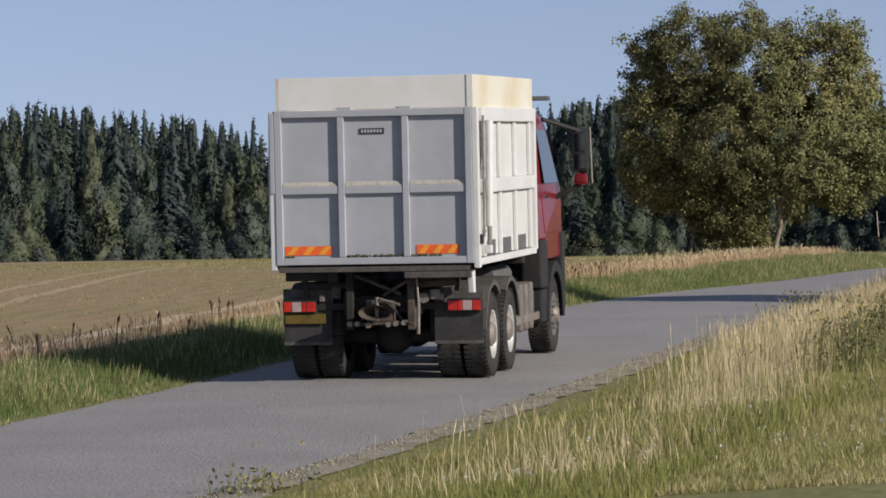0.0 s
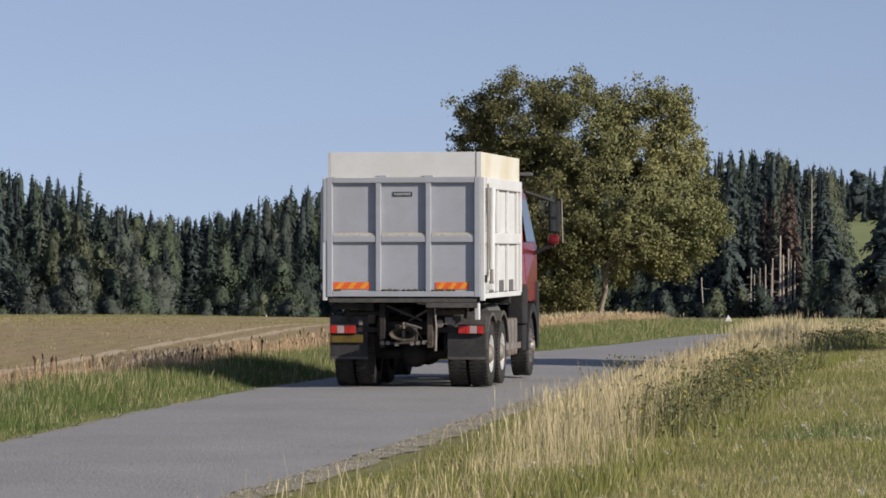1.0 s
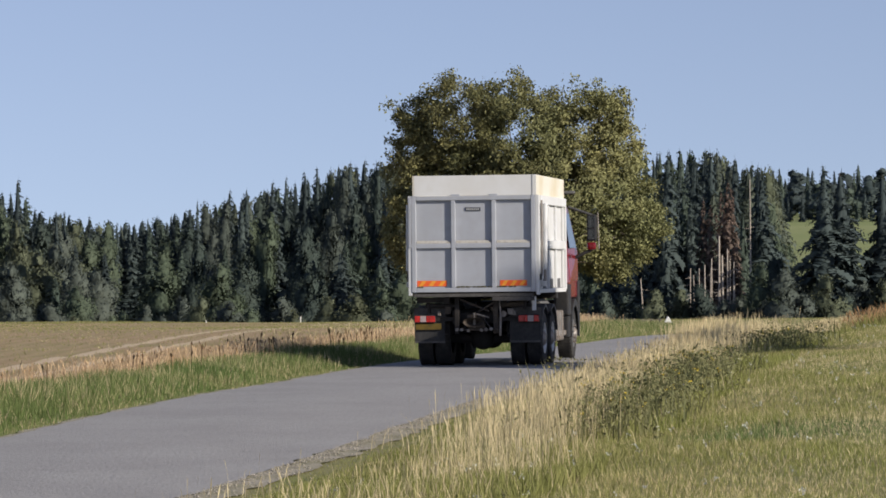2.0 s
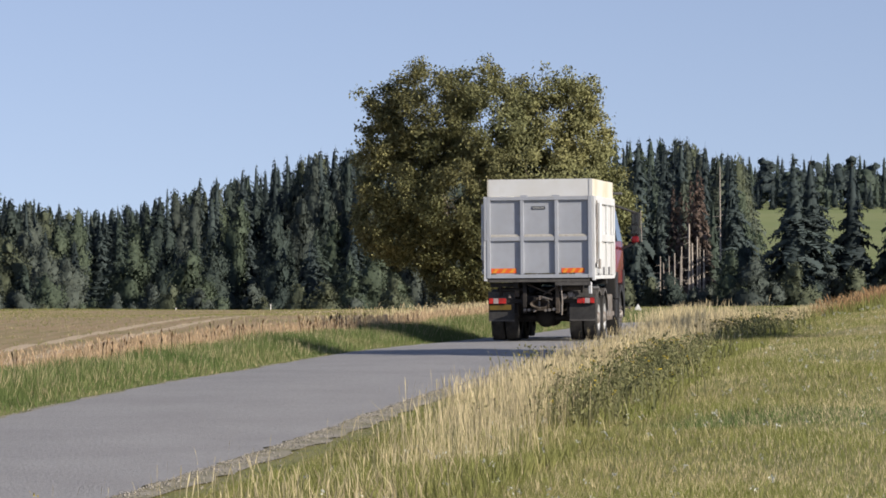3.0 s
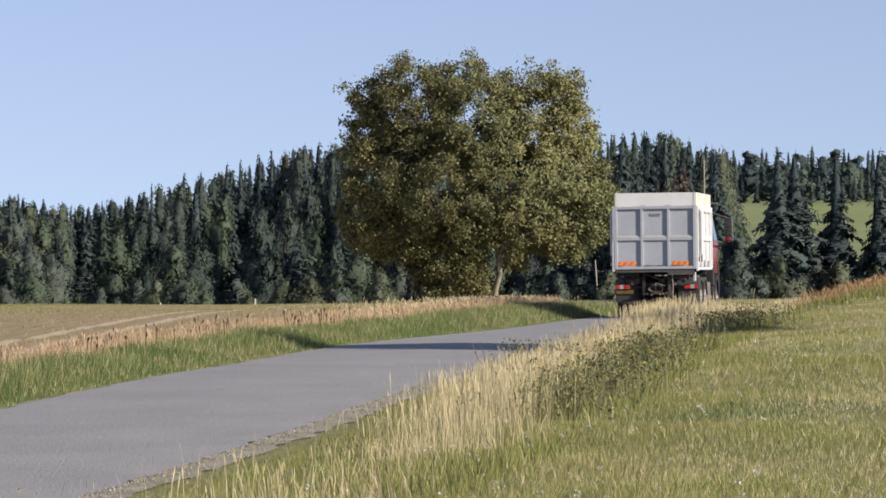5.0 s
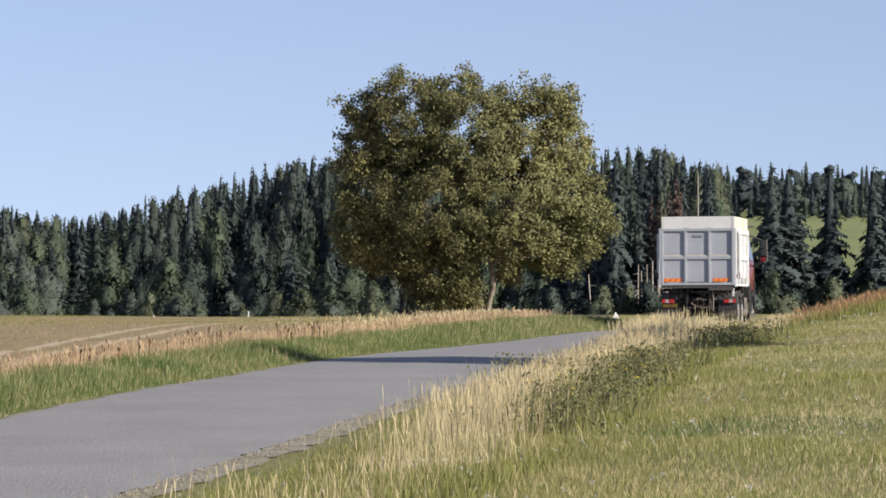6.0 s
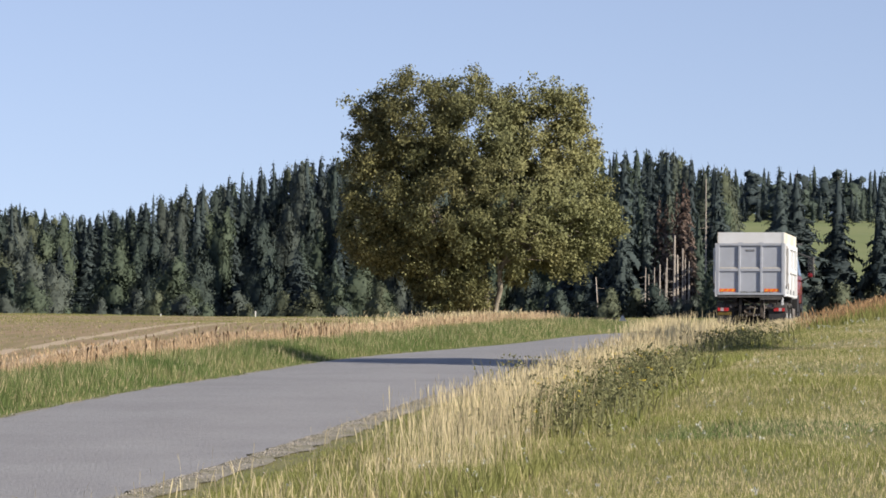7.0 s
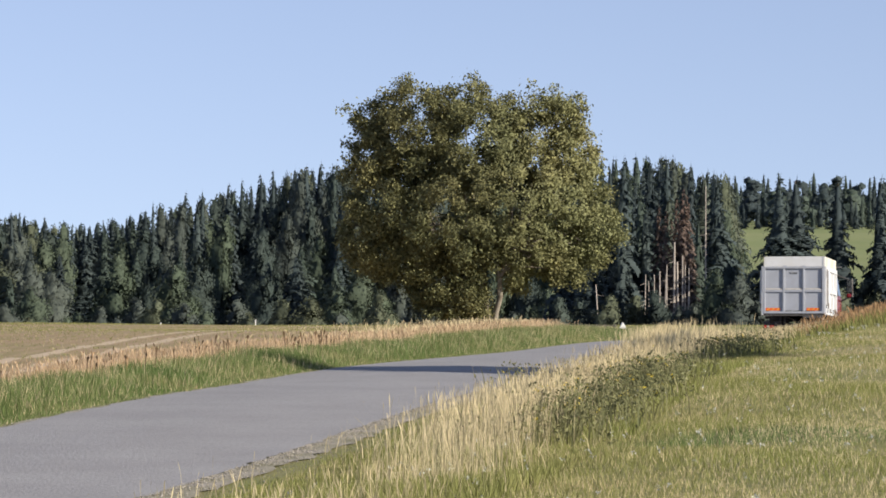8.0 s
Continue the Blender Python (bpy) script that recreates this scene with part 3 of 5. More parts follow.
    part("spring_box", box(0.55, 0.60, 0.5, 3.0, 0.55, 0.85, 0.02), M_CHASSIS, ch)
    for y in (REAR_Y, REAR_Y2):
        part("axle", rod((-1.0, y, WHEEL_R), (1.0, y, WHEEL_R), 0.09, 14), M_CHASSIS, ch)
        bm = bmesh.new()
        bmesh.ops.create_uvsphere(bm, u_segments=16, v_segments=10, radius=0.24, matrix=pose(0, y, WHEEL_R + 0.02))
        part("differential", bm, M_CHASSIS, ch, shade=True)
    part("axle", rod((-1.0, FRONT_Y, WHEEL_R), (1.0, FRONT_Y, WHEEL_R), 0.07, 14), M_CHASSIS, ch)
    part("gearbox", box(-0.36, 0.36, 3.2, 6.4, 0.42, 0.95, 0.06), M_CHASSIS, ch)
    # mudguards, flaps, lamps
    for s in (-1, 1):
        x0, x1 = sorted((s * 0.62, s * 1.235))
        for y, a0, a1 in ((REAR_Y, 50, 172), (REAR_Y2, 12, 130)):
            bm = arch(y, 0.60, 0.66, 0.58, 1.235, a0, a1)
            if s < 0:
                bmesh.ops.scale(bm, vec=(-1, 1, 1), verts=bm.verts[:])
                bmesh.ops.recalc_face_normals(bm, faces=bm.faces[:])
            part("mudguard", bm, M_FENDER, t)
        part("mudguard", box(x0, x1, 0.40, 0.43, 0.86, 1.12, 0.01), M_FENDER, t, "dusty panel behind the rear wheel")
        flap = part("mudflap", box(x0 + 0.01, x1 - 0.01, 0.375, 0.392, 0.44, 0.86, 0.004), M_FLAP, t, "black rubber mudflap, dusty along its lower edge")
        part("flap_edge", box(x0 + 0.01, x1 - 0.01, 0.368, 0.3745, 0.44, 0.48, 0.002), M_FENDER, flap)
        lx0, lx1 = sorted((s * 0.80, s * 1.22))
        lamp = part("tail_lamp", box(lx0, lx1, 0.30, 0.36, 0.83, 0.985, 0.012), M_BLACK, t, "red tail lamp cluster with a clear middle")
        for k, (p0, p1, mm) in enumerate(((0.03, 0.30, M_LAMP), (0.31, 0.44, M_LAMP), (0.45, 0.72, M_CLEAR), (0.73, 0.97, M_LAMP))):
            w = lx1 - lx0
            q0, q1 = (p0, p1) if s > 0 else (1 - p1, 1 - p0)
            part("lamp_lens", box(lx0 + q0 * w, lx0 + q1 * w, 0.285, 0.30, 0.845, 0.965, 0.008), mm, lamp)
        part("lamp_bracket", box(min(s * 0.46, s * 0.80), max(s * 0.46, s * 0.80), 0.35, 0.38, 0.86, 0.94, 0.006), M_CHASSIS, t)
        part("side_reflector", box(min(s * 0.7, s * 0.76), max(s * 0.7, s * 0.76), 0.28, 0.33, 0.97, 1.05, 0.01), M_STEEL, t)
    part("warning_plate", box(-1.2, -0.70, 0.33, 0.345, 0.70, 0.82, 0.004), M_PLATE, t, "dirty yellow plate under the tail lamp")
    # tank and boxes between the axles
    tank = part("fuel_tank", prism([(3.35, 0.42), (4.75, 0.42), (4.75, 1.0), (3.35, 1.0)], 0.62, 1.16, 0.12), M_TANK, t, "grey ribbed tank with straps", shade=False)
    for y in (3.55, 3.95, 4.35):
        part("tank_strap", box(0.6, 1.19, y, y + 0.07, 0.40, 1.02, 0.04), M_STEEL, tank)
    part("battery_box", box(-1.16, -0.6, 3.3, 4.7, 0.45, 1.0, 0.03), M_CHASSIS, t)
    part("air_tank", rod((0.75, 3.2, 1.12), (0.75, 4.6, 1.12), 0.13, 18), M_TANK, t)
    part("side_guard", box(1.13, 1.17, 3.2, 5.2, 0.50, 0.60, 0.01), M_STEEL, t)
    part("white_box", box(1.0, 1.16, 4.55, 4.68, 1.38, 1.52, 0.01), M_WHITE, t)


def build_cab(t):
    y0, y1 = 4.72, 6.95
    prof = [(y0, 1.52), (y0, 3.08), (y0 + 0.10, 3.20), (y0 + 1.35, 3.22), (y0 + 1.7, 3.1), (y1 - 0.10, 2.2), (y1, 1.95), (y1, 1.25), (5.6, 1.25), (5.45, 1.52)]
    cab = part("cab", prism(prof, -1.2, 1.2, 0.05), M_RED, t, "red painted day cab")
    part("roof_deflector", prism([(y0 + 0.25, 3.2), (y0 + 1.5, 3.2), (y0 + 1.2, 3.3), (y0 + 0.3, 3.32)], -1.0, 1.0, 0.03), M_RED, cab)
    for s in (-1, 1):
        a, b = sorted((s * 1.199, s * 1.222))
        door = part("door", prism([(5.35, 1.62), (5.35, 3.05), (5.5, 3.12), (6.2, 3.1), (6.75, 2.2), (6.75, 1.62)], a, b, 0.008), M_RED, cab)
        c, d = sorted((s * 1.221, s * 1.231))
        part("window", prism([(5.42, 2.28), (5.42, 3.0), (6.15, 3.0), (6.6, 2.28)], c, d, 0.004), M_GLASS, door, "side window reflecting the sky")
        part("handle", box(c, d, 5.45, 5.6, 2.08, 2.13, 0.004), M_BLACK, door)
        part("rear_pillar", box(a, b, 4.78, 5.3, 1.56, 3.05, 0.01), M_RED, cab)
        part("wheel_arch", arch(FRONT_Y, 0.58, 0.72, 0.85, 1.24, -5, 185), M_BLACK, cab) if s > 0 else None
        part("lower_panel", box(*sorted((s * 0.95, s * 1.225)), 4.95, 5.5, 0.9, 1.54, 0.03), M_BLACK, cab, "black plastic cab step panel")
        part("lower_panel", box(*sorted((s * 0.95, s * 1.235)), 6.72, 6.95, 0.55, 1.6, 0.03), M_BLACK, cab)
        part("step_panel", box(*sorted((s * 1.0, s * 1.215)), 5.02, 5.45, 0.45, 0.88, 0.03), M_BLACK, cab)
        # mirrors
        mx = s * 1.56
        mir = part("mirror", box(mx - 0.10, mx + 0.11, 6.35, 6.49, 2.42, 2.98, 0.045), M_BLACK, cab, "black door mirror on a long bracket")
        part("mirror_glass", box(mx - 0.075, mx + 0.07, 6.342, 6.349, 2.70, 2.94, 0.003), M_MIRROR, mir)
        part("mirror_glass", box(mx - 0.075, mx + 0.07, 6.342, 6.349, 2.46, 2.66, 0.003), M_MIRROR, mir)
        # lower mirror: the red reflection in it is given as red paint
        part("mirror_cover", box(mx - 0.10, mx + 0.09, 6.33, 6.46, 2.24, 2.40, 0.05), M_RED, mir, "small lower mirror coloured red for its reflection")
        part("mirror_arm", rod((s * 1.1, 6.0, 3.14), (mx, 6.42, 2.97), 0.03), M_BLACK, mir)
        part("mirror_arm", rod((s * 1.2, 6.4, 2.08), (mx, 6.42, 2.25), 0.035), M_BLACK, mir)
        part("mirror_rail", rod((mx + s * 0.15, 6.40, 2.26), (mx + s * 0.13, 6.40, 3.02), 0.012), M_STEEL, mir)
    part("bumper", box(-1.2, 1.2, 6.9, 7.05, 0.45, 1.2, 0.04), M_BLACK, cab)
    part("windscreen", prism([(6.50, 3.02), (6.53, 3.04), (6.92, 2.24), (6.89, 2.22)], -1.1, 1.1), M_GLASS, cab)
    part("intake", box(-1.1, -0.8, 4.5, 4.7, 1.6, 3.1, 0.03), M_BLACK, cab)
    taper(cab)
    part("bulkhead_box", box(-0.7, 1.05, 4.5, 4.68, 1.25, 1.5, 0.02), M_BLACK, cab)


def taper(cab):
    """Lean the sides of the cab inwards above the waist."""
    for ob in (cab, *cab.children_recursive):
        if ob.name.split(".")[0].startswith("mirror"):
            continue
        for v in ob.data.vertices:
            if v.co.z > 2.15:
                v.co.x *= 1 - 0.115 * (v.co.z - 2.15)


truck = tagged(new("truck"), "red tipper truck with a tall white and grey grain body", "truck")
build_gate(truck)
build_container(truck)
build_chassis(truck)
build_cab(truck)
WHEELS = []
for s in (-1, 1):
    for y in (REAR_Y, REAR_Y2):
        WHEELS.append((*build_wheel(truck, s * 1.215, y, s), s))
        WHEELS.append((*build_wheel(truck, s * 0.885, y, s), s))
    WHEELS.append((*build_wheel(truck, s * 1.2, FRONT_Y, s, True), s))
# ======== roadside tree ========
def tube(path, radii, seg, bm):
    rings = []
    for k, (p, r) in enumerate(zip(path, radii)):
        d = (path[min(k + 1, len(path) - 1)] - path[max(k - 1, 0)]).normalized()
        q = d.to_track_quat("Z", "Y")
        rings.append([bm.verts.new(p + q @ Vector((r * math.cos(a), r * math.sin(a), 0))) for a in (2 * math.pi * i / seg for i in range(seg))])
    for a, b in zip(rings, rings[1:]):
        for i in range(seg):
            bm.faces.new((a[i], a[(i + 1) % seg], b[(i + 1) % seg], b[i]))
    return bm


def limb_path(a, b, sag, rng, n=7):
    a, b = Vector(a), Vector(b)
    out = []
    for k in range(n + 1):
        s = k / n
        p = a.lerp(b, s)
        p.z += sag * math.sin(math.pi * s)
        w = 0.10 * (b - a).length * s * (1 - s)
        out.append(p + Vector((rng.uniform(-w, w), rng.uniform(-w, w), rng.uniform(-w, w))))
    return out


def leaf_cloud(centres, per, spread, size, rng, droop=0.3):
    """Leaves as bent pointed quads, scattered about the centres."""
    n = len(centres) * per
    c = np.repeat(centres, per, 0) + rng.normal(0, 1, (n, 3)) * spread * (1, 1, 0.8)
    a = rng.normal(0, 1, (n, 3))
    a[:, 2] -= droop
    a /= np.linalg.norm(a, axis=1, keepdims=True)
    b = np.cross(a, rng.normal(0, 1, (n, 3)))
    b /= np.linalg.norm(b, axis=1, keepdims=True)
    s = size * rng.uniform(0.6, 1.35, (n, 1))
    v = np.stack([c, c + a * s * 0.5 + b * s * 0.26, c + a * s, c + a * s * 0.45 - b * s * 0.26], 1)
    return v.reshape(-1, 3), np.arange(n * 4).reshape(n, 4)


def shell_points(blobs, n, rng, inner=0.55):
    """Points in the outer part of a set of ellipsoids (x, y, z, rx, ry, rz), none deep inside another."""
    vol = np.array([b[3] * b[4] + b[4] * b[5] + b[3] * b[5] for b in blobs])
    pick = rng.choice(len(blobs), n, p=vol / vol.sum())
    B = np.array(blobs)[pick]
    d = rng.normal(0, 1, (n, 3))
    d /= np.linalg.norm(d, axis=1, keepdims=True)
    r = rng.uniform(inner**3, 1, (n, 1)) ** (1 / 3)
    # lumpy outline
    lump = 1 + 0.16 * np.sin(3.1 * d[:, :1] * 3 + pick[:, None]) * np.sin(4 * d[:, 2:] + 1.7 * pick[:, None]) + 0.10 * rng.normal(0, 1, (n, 1))
    p = B[:, :3] + d * r * lump * B[:, 3:]
    keep = np.ones(n, bool)
    for b in blobs:
        keep &= ((((p - np.array(b[:3])) / np.array(b[3:])) ** 2).sum(1) > 0.22)
    return p[keep]


def grow_tree(name, label, x, y, blobs, stems, forks, n_tuft, seed, leaf=0.165, size=1.0):
    """A tree of slender stems, branches and a crown of many small leaves."""
    rng = np.random.default_rng(seed)
    pr = random.Random(seed)
    z = float(land_z(x, y))
    tree = tagged(new(name), label, "tree")
    tree.location = (x, y, z - 0.05)
    tree.scale = (size, size, size)
    ends = []
    for a, b, r in stems:
        bm = bmesh.new()
        path = limb_path(a, b, 0.25, pr, 8)
        tube(path, [r * (1.25 if i == 0 else 1) * (1 - 0.55 * i / 8) for i in range(9)], 9, bm)
        part("trunk", bm, M_BARK, tree, "pale grey-brown slender stem", shade=True)
        ends.append(path)
    for a, b, r in forks:
        bm = bmesh.new()
        tube(limb_path(a, b, 0.1, pr, 6), [r * (1 - 0.1 * i) for i in range(7)], 7, bm)
        part("limb", bm, M_BARK, tree, shade=True)
    for b in blobs:
        for j in range(4):
            path = min(ends, key=lambda q: (q[-1] - Vector(b[:3])).length)
            s = path[pr.randint(4, 8)]
            tip = Vector(b[:3]) + Vector((pr.uniform(-0.6, 0.6) * b[3], pr.uniform(-0.6, 0.6) * b[4], pr.uniform(-0.3, 0.6) * b[5]))
            bm = bmesh.new()
            pth = limb_path(s, tip, 0.15, pr, 7)
            tube(pth, [0.055 * (1 - 0.115 * i) + 0.004 for i in range(8)], 6, bm)
            for m in range(2):
                q = pth[pr.randint(3, 6)]
                e = q + Vector((pr.uniform(-1, 1), pr.uniform(-1, 1), pr.uniform(-0.2, 0.5))) * 0.8
                tube(limb_path(q, e, 0.05, pr, 4), [0.02, 0.016, 0.012, 0.008, 0.005], 4, bm)
            part("branch", bm, M_BARK, tree, shade=True)
    pts = shell_points(blobs, n_tuft, rng, 0.5)
    # boughs: tufts gather round a few hundred spray ends, so that gaps open between them
    hubs = pts[rng.choice(len(pts), 640)]
    near = ((pts[:, None, :] - hubs[None]) ** 2).sum(-1).argmin(1)
    pull = rng.uniform(0.25, 0.62, (len(pts), 1))
    pts = pts + (hubs[near] - pts) * pull
    pts = pts[pts[:, 2] > 0.25]
    mid = pts[:, 2].mean()
    top = pts[(pts[:, 2] > mid + 1.6) | (np.abs(pts[:, 0]) > 4.3)]
    sp = np.repeat(top[rng.choice(len(top), 90)] + rng.normal(0, 0.25, (90, 3)) + (0, 0, 0.12), 5, 0) + rng.normal(0, 0.13, (450, 3))
    v, f = leaf_cloud(np.concatenate([pts, sp]), 18, 0.15, leaf, rng)
    q = v.reshape(-1, 4, 3)
    own = np.cross(q[:, 1] - q[:, 0], q[:, 2] - q[:, 0])
    own /= np.linalg.norm(own, axis=1, keepdims=True)
    heart = np.average(np.array(blobs)[:, :3], axis=0)
    out = v - heart
    out /= np.linalg.norm(out, axis=1, keepdims=True)
    own = np.repeat(own, 4, 0)
    own *= np.where((own * out).sum(1, keepdims=True) < 0, -1, 1)
    crown = mesh_obj("crown", v, f, M_LEAF, tree, normals=own * 0.8 + out * 0.6)
    crown["label"] = "dense olive-green leaves, yellowing here and there"
    return tree


def build_trees():
    blobs = [(-3.1, 0, 8.0, 2.3, 2.4, 2.1), (-4.3, 0.4, 5.2, 2.1, 2.5, 2.3), (-0.8, 0, 7.5, 2.5, 3.0, 2.5), (1.5, 0.2, 7.3, 2.1, 2.3, 2.3), (2.9, 0, 5.0, 1.9, 2.4, 2.0),
             (0.8, -1.0, 5.3, 2.6, 2.4, 2.3), (-1.9, -0.8, 4.6, 2.5, 2.6, 2.5), (-2.1, 0.5, 1.9, 1.3, 1.4, 1.9), (4.3, 0, 3.9, 1.1, 1.3, 1.2), (-1.2, -0.5, 1.5, 0.7, 0.8, 1.5),
             (0.9, 1.6, 2.4, 0.9, 0.9, 1.2), (-5.3, 0, 3.8, 1.1, 1.5, 1.3), (2.2, 0.5, 3.4, 1.2, 1.2, 1.0), (1.4, -1.5, 3.4, 1.3, 0.9, 1.1), (2.6, 0, 2.7, 1.2, 1.2, 0.9), (-0.5, -0.9, 3.3, 1.3, 1.2, 1.2), (2.9, 0.2, 8.5, 1.0, 1.0, 1.1), (3.2, 0, 6.7, 1.3, 1.5, 1.4), (-4.8, 0, 6.9, 1.1, 1.4, 1.3), (-4.9, 0, 8.5, 0.9, 1.0, 0.8), (3.9, 0, 3.0, 0.9, 1.0, 0.8),
             (-4.6, 0.2, 3.0, 1.3, 1.5, 1.3), (-3.6, 0, 2.6, 1.3, 1.3, 1.2), (-1.6, -0.4, 1.2, 1.1, 1.0, 1.3), (-0.7, -0.9, 1.2, 0.65, 0.6, 1.2), (-2.6, 0.2, 2.2, 1.2, 1.2, 1.4), (3.0, -0.3, 2.3, 1.0, 1.0, 0.9), (0.9, -0.6, 2.0, 0.5, 0.6, 0.6)]
    stems = [((0.05, -0.6, 0), (0.75, -1.0, 4.0), 0.13), ((-0.2, 0.3, 0), (-0.9, 0.3, 5.2), 0.13), ((-1.4, 0.4, 0), (-2.6, 0.2, 4.6), 0.12), ((-0.8, -0.2, 0), (-1.4, -0.4, 4.2), 0.10), ((-1.9, 0.5, 0), (-4.0, 0.3, 4.2), 0.10)]
    grow_tree("roadside_tree", "broad olive-green walnut tree with several stems on the verge", 3.75, 275.0, blobs, stems, [((0.22, -0.7, 1.3), (0.1, -1.2, 3.6), 0.07)], 12500, 4, leaf=0.135, size=1.83)
    # a smaller tree beside the meadow, whose shadow lies across the road
    blobs = [(0.3, 0, 10.1, 1.9, 2.2, 0.8), (-0.2, 0.2, 10.8, 1.7, 2.0, 1.3), (0.2, 0, 11.5, 1.0, 1.2, 0.9)]
    grow_tree("meadow_tree", "olive-green tree standing in the meadow beside the road", 24.3, 57.4, blobs, [((0, 0, 0), (0.1, 0, 9.2), 0.2)], [], 2600, 9, leaf=0.19)


build_trees()


# ======== woods ========
def ball_tris(c, r, level=1):
    """A coarse ball of triangles, squashed to the radii r."""
    bm = bmesh.new()
    bmesh.ops.create_icosphere(bm, subdivisions=level, radius=1)
    t = np.array([[tuple(v.co) for v in f.verts] for f in bm.faces])
    bm.free()
    return t * np.array(r) + np.array(c)


def spruce_shape(seed, whorls=24, per=13, bare=0.1, ragged=1.0, girth=0.19, dense=0.4):
    """A spruce one metre tall: whorls of drooping boughs, each a row of hanging sprays, about a dense heart. Triangles."""
    rng = np.random.default_rng(seed)
    tri = []
    lean = rng.uniform(-0.015, 0.015, 2)

    def reach(h):
        return girth * max(1 - h, 0) ** 0.88 * (1 + 0.14 * math.sin(11 * h + seed)) + 0.004

    for k in range(whorls):
        h0 = bare + (1 - bare) * (k / whorls) ** 0.9
        n = max(5, int(per * (0.4 + 0.75 * (1 - h0))))
        for j in range(n):
            h = min(h0 + rng.normal(0, 0.010), 0.97)
            a = 2 * math.pi * (j + rng.uniform(-0.45, 0.45)) / n + k * 2.4
            r = reach(h) * rng.uniform(1 - 0.42 * ragged, 1 + 0.22 * ragged)
            d = np.array([math.cos(a), math.sin(a), 0])
            sd = np.array([-math.sin(a), math.cos(a), 0])
            fall = r * rng.uniform(0.25, 0.65)
            for s0 in (0.38, 0.62, 0.84, 1.0):
                c = d * r * s0 + (lean[0] * h, lean[1] * h, h - fall * s0 ** 1.5)
                w = (0.36 - 0.17 * s0) * r + 0.0035
                o = sd * w * rng.uniform(0.7, 1.25)
                out = d * w * rng.uniform(0.6, 1.2)
                hang = np.array([0, 0, w * rng.uniform(0.5, 1.3)])
                tri += [c - o - hang * 0.4, c + out, c + o - hang * 0.5, c - o * 0.8 + hang * 0.2, c + out * 0.5 - hang * 1.2, c + o * 0.8 + hang * 0.1]
    # the leading shoot and the dense heart round the stem
    for a in range(3):
        tri += [np.array([0.004 * math.cos(a * 2.1), 0.004 * math.sin(a * 2.1), 0.93]), np.array([0.004 * math.cos(a * 2.1 + 2), 0.004 * math.sin(a * 2.1 + 2), 0.93]), np.array([lean[0], lean[1], 1.0])]
    tri = np.array(tri).reshape(-1, 3, 3)
    if not dense:
        return tri
    heart = []
    hs = np.linspace(bare * 0.9, 0.95, 8)
    for h0, h1 in zip(hs, hs[1:]):
        for j in range(10):
            a0, a1 = j * 0.6283, (j + 1) * 0.6283
            q = [(dense * reach(h) * (1 + 0.25 * math.sin(5 * a + 30 * h + seed)) * math.cos(a), dense * reach(h) * (1 + 0.25 * math.sin(5 * a + 30 * h + seed)) * math.sin(a), h) for h, a in ((h0, a0), (h0, a1), (h1, a1), (h1, a0))]
            heart += [(q[0], q[1], q[2]), (q[0], q[2], q[3])]
    return np.concatenate([tri, np.array(heart)])


def broad_shape(seed, n=3000):
    """A broadleaf crown one metre tall down to the ground: leafy clumps about dense hearts. Triangles."""
    rng = np.random.default_rng(seed)
    blobs = []
    for zz, rr, off in ((0.22, 0.20, 0.17), (0.30, 0.19, 0.2), (0.40, 0.20, 0.2), (0.50, 0.19, 0.18), (0.58, 0.18, 0.16), (0.68, 0.17, 0.13), (0.77, 0.14, 0.09), (0.87, 0.11, 0.05), (0.45, 0.22, 0.05), (0.35, 0.17, 0.24), (0.55, 0.14, 0.24)):
        a = rng.uniform(0, 6.28)
        rr = rr * rng.uniform(0.8, 1.15)
        blobs.append((off * math.cos(a), off * math.sin(a), zz + rng.uniform(-0.04, 0.04), rr, rr, rr * 0.95))
    p = shell_points(blobs, n * 2, rng, 0.75)[:n]
    k = len(p)
    a = rng.normal(0, 1, (k, 3))
    a /= np.linalg.norm(a, axis=1, keepdims=True)
    b = np.cross(a, rng.normal(0, 1, (k, 3)))
    b /= np.linalg.norm(b, axis=1, keepdims=True)
    s = 0.0155 * rng.uniform(0.5, 1.7, (k, 1))
    t1 = np.stack([p - a * s, p + b * s, p + a * s], 1)
    t2 = np.stack([p - b * s * 0.8, p + a * s * 0.6, p + b * s], 1)
    return np.concatenate([t1, t2] + [ball_tris(q[:3], np.array(q[3:]) * 0.74) for q in blobs])


SPRUCES = [spruce_shape(k, 22 + 2 * (k % 3), 13, 0.04 + 0.05 * (k % 3), 0.8 + 0.2 * (k % 3), (0.18, 0.21, 0.19, 0.23, 0.185, 0.22, 0.20)[k]) for k in range(7)]
BARE_SPRUCE = spruce_shape(61, 20, 9, 0.42, 1.3, 0.16, 0)
BROADS = [broad_shape(20 + k) for k in range(6)]
FAR_SHAPES = [spruce_shape(40 + k, 14, 8, 0.03, 1.0, 0.2) for k in range(6)] + [broad_shape(50 + k, 500) for k in range(2)]


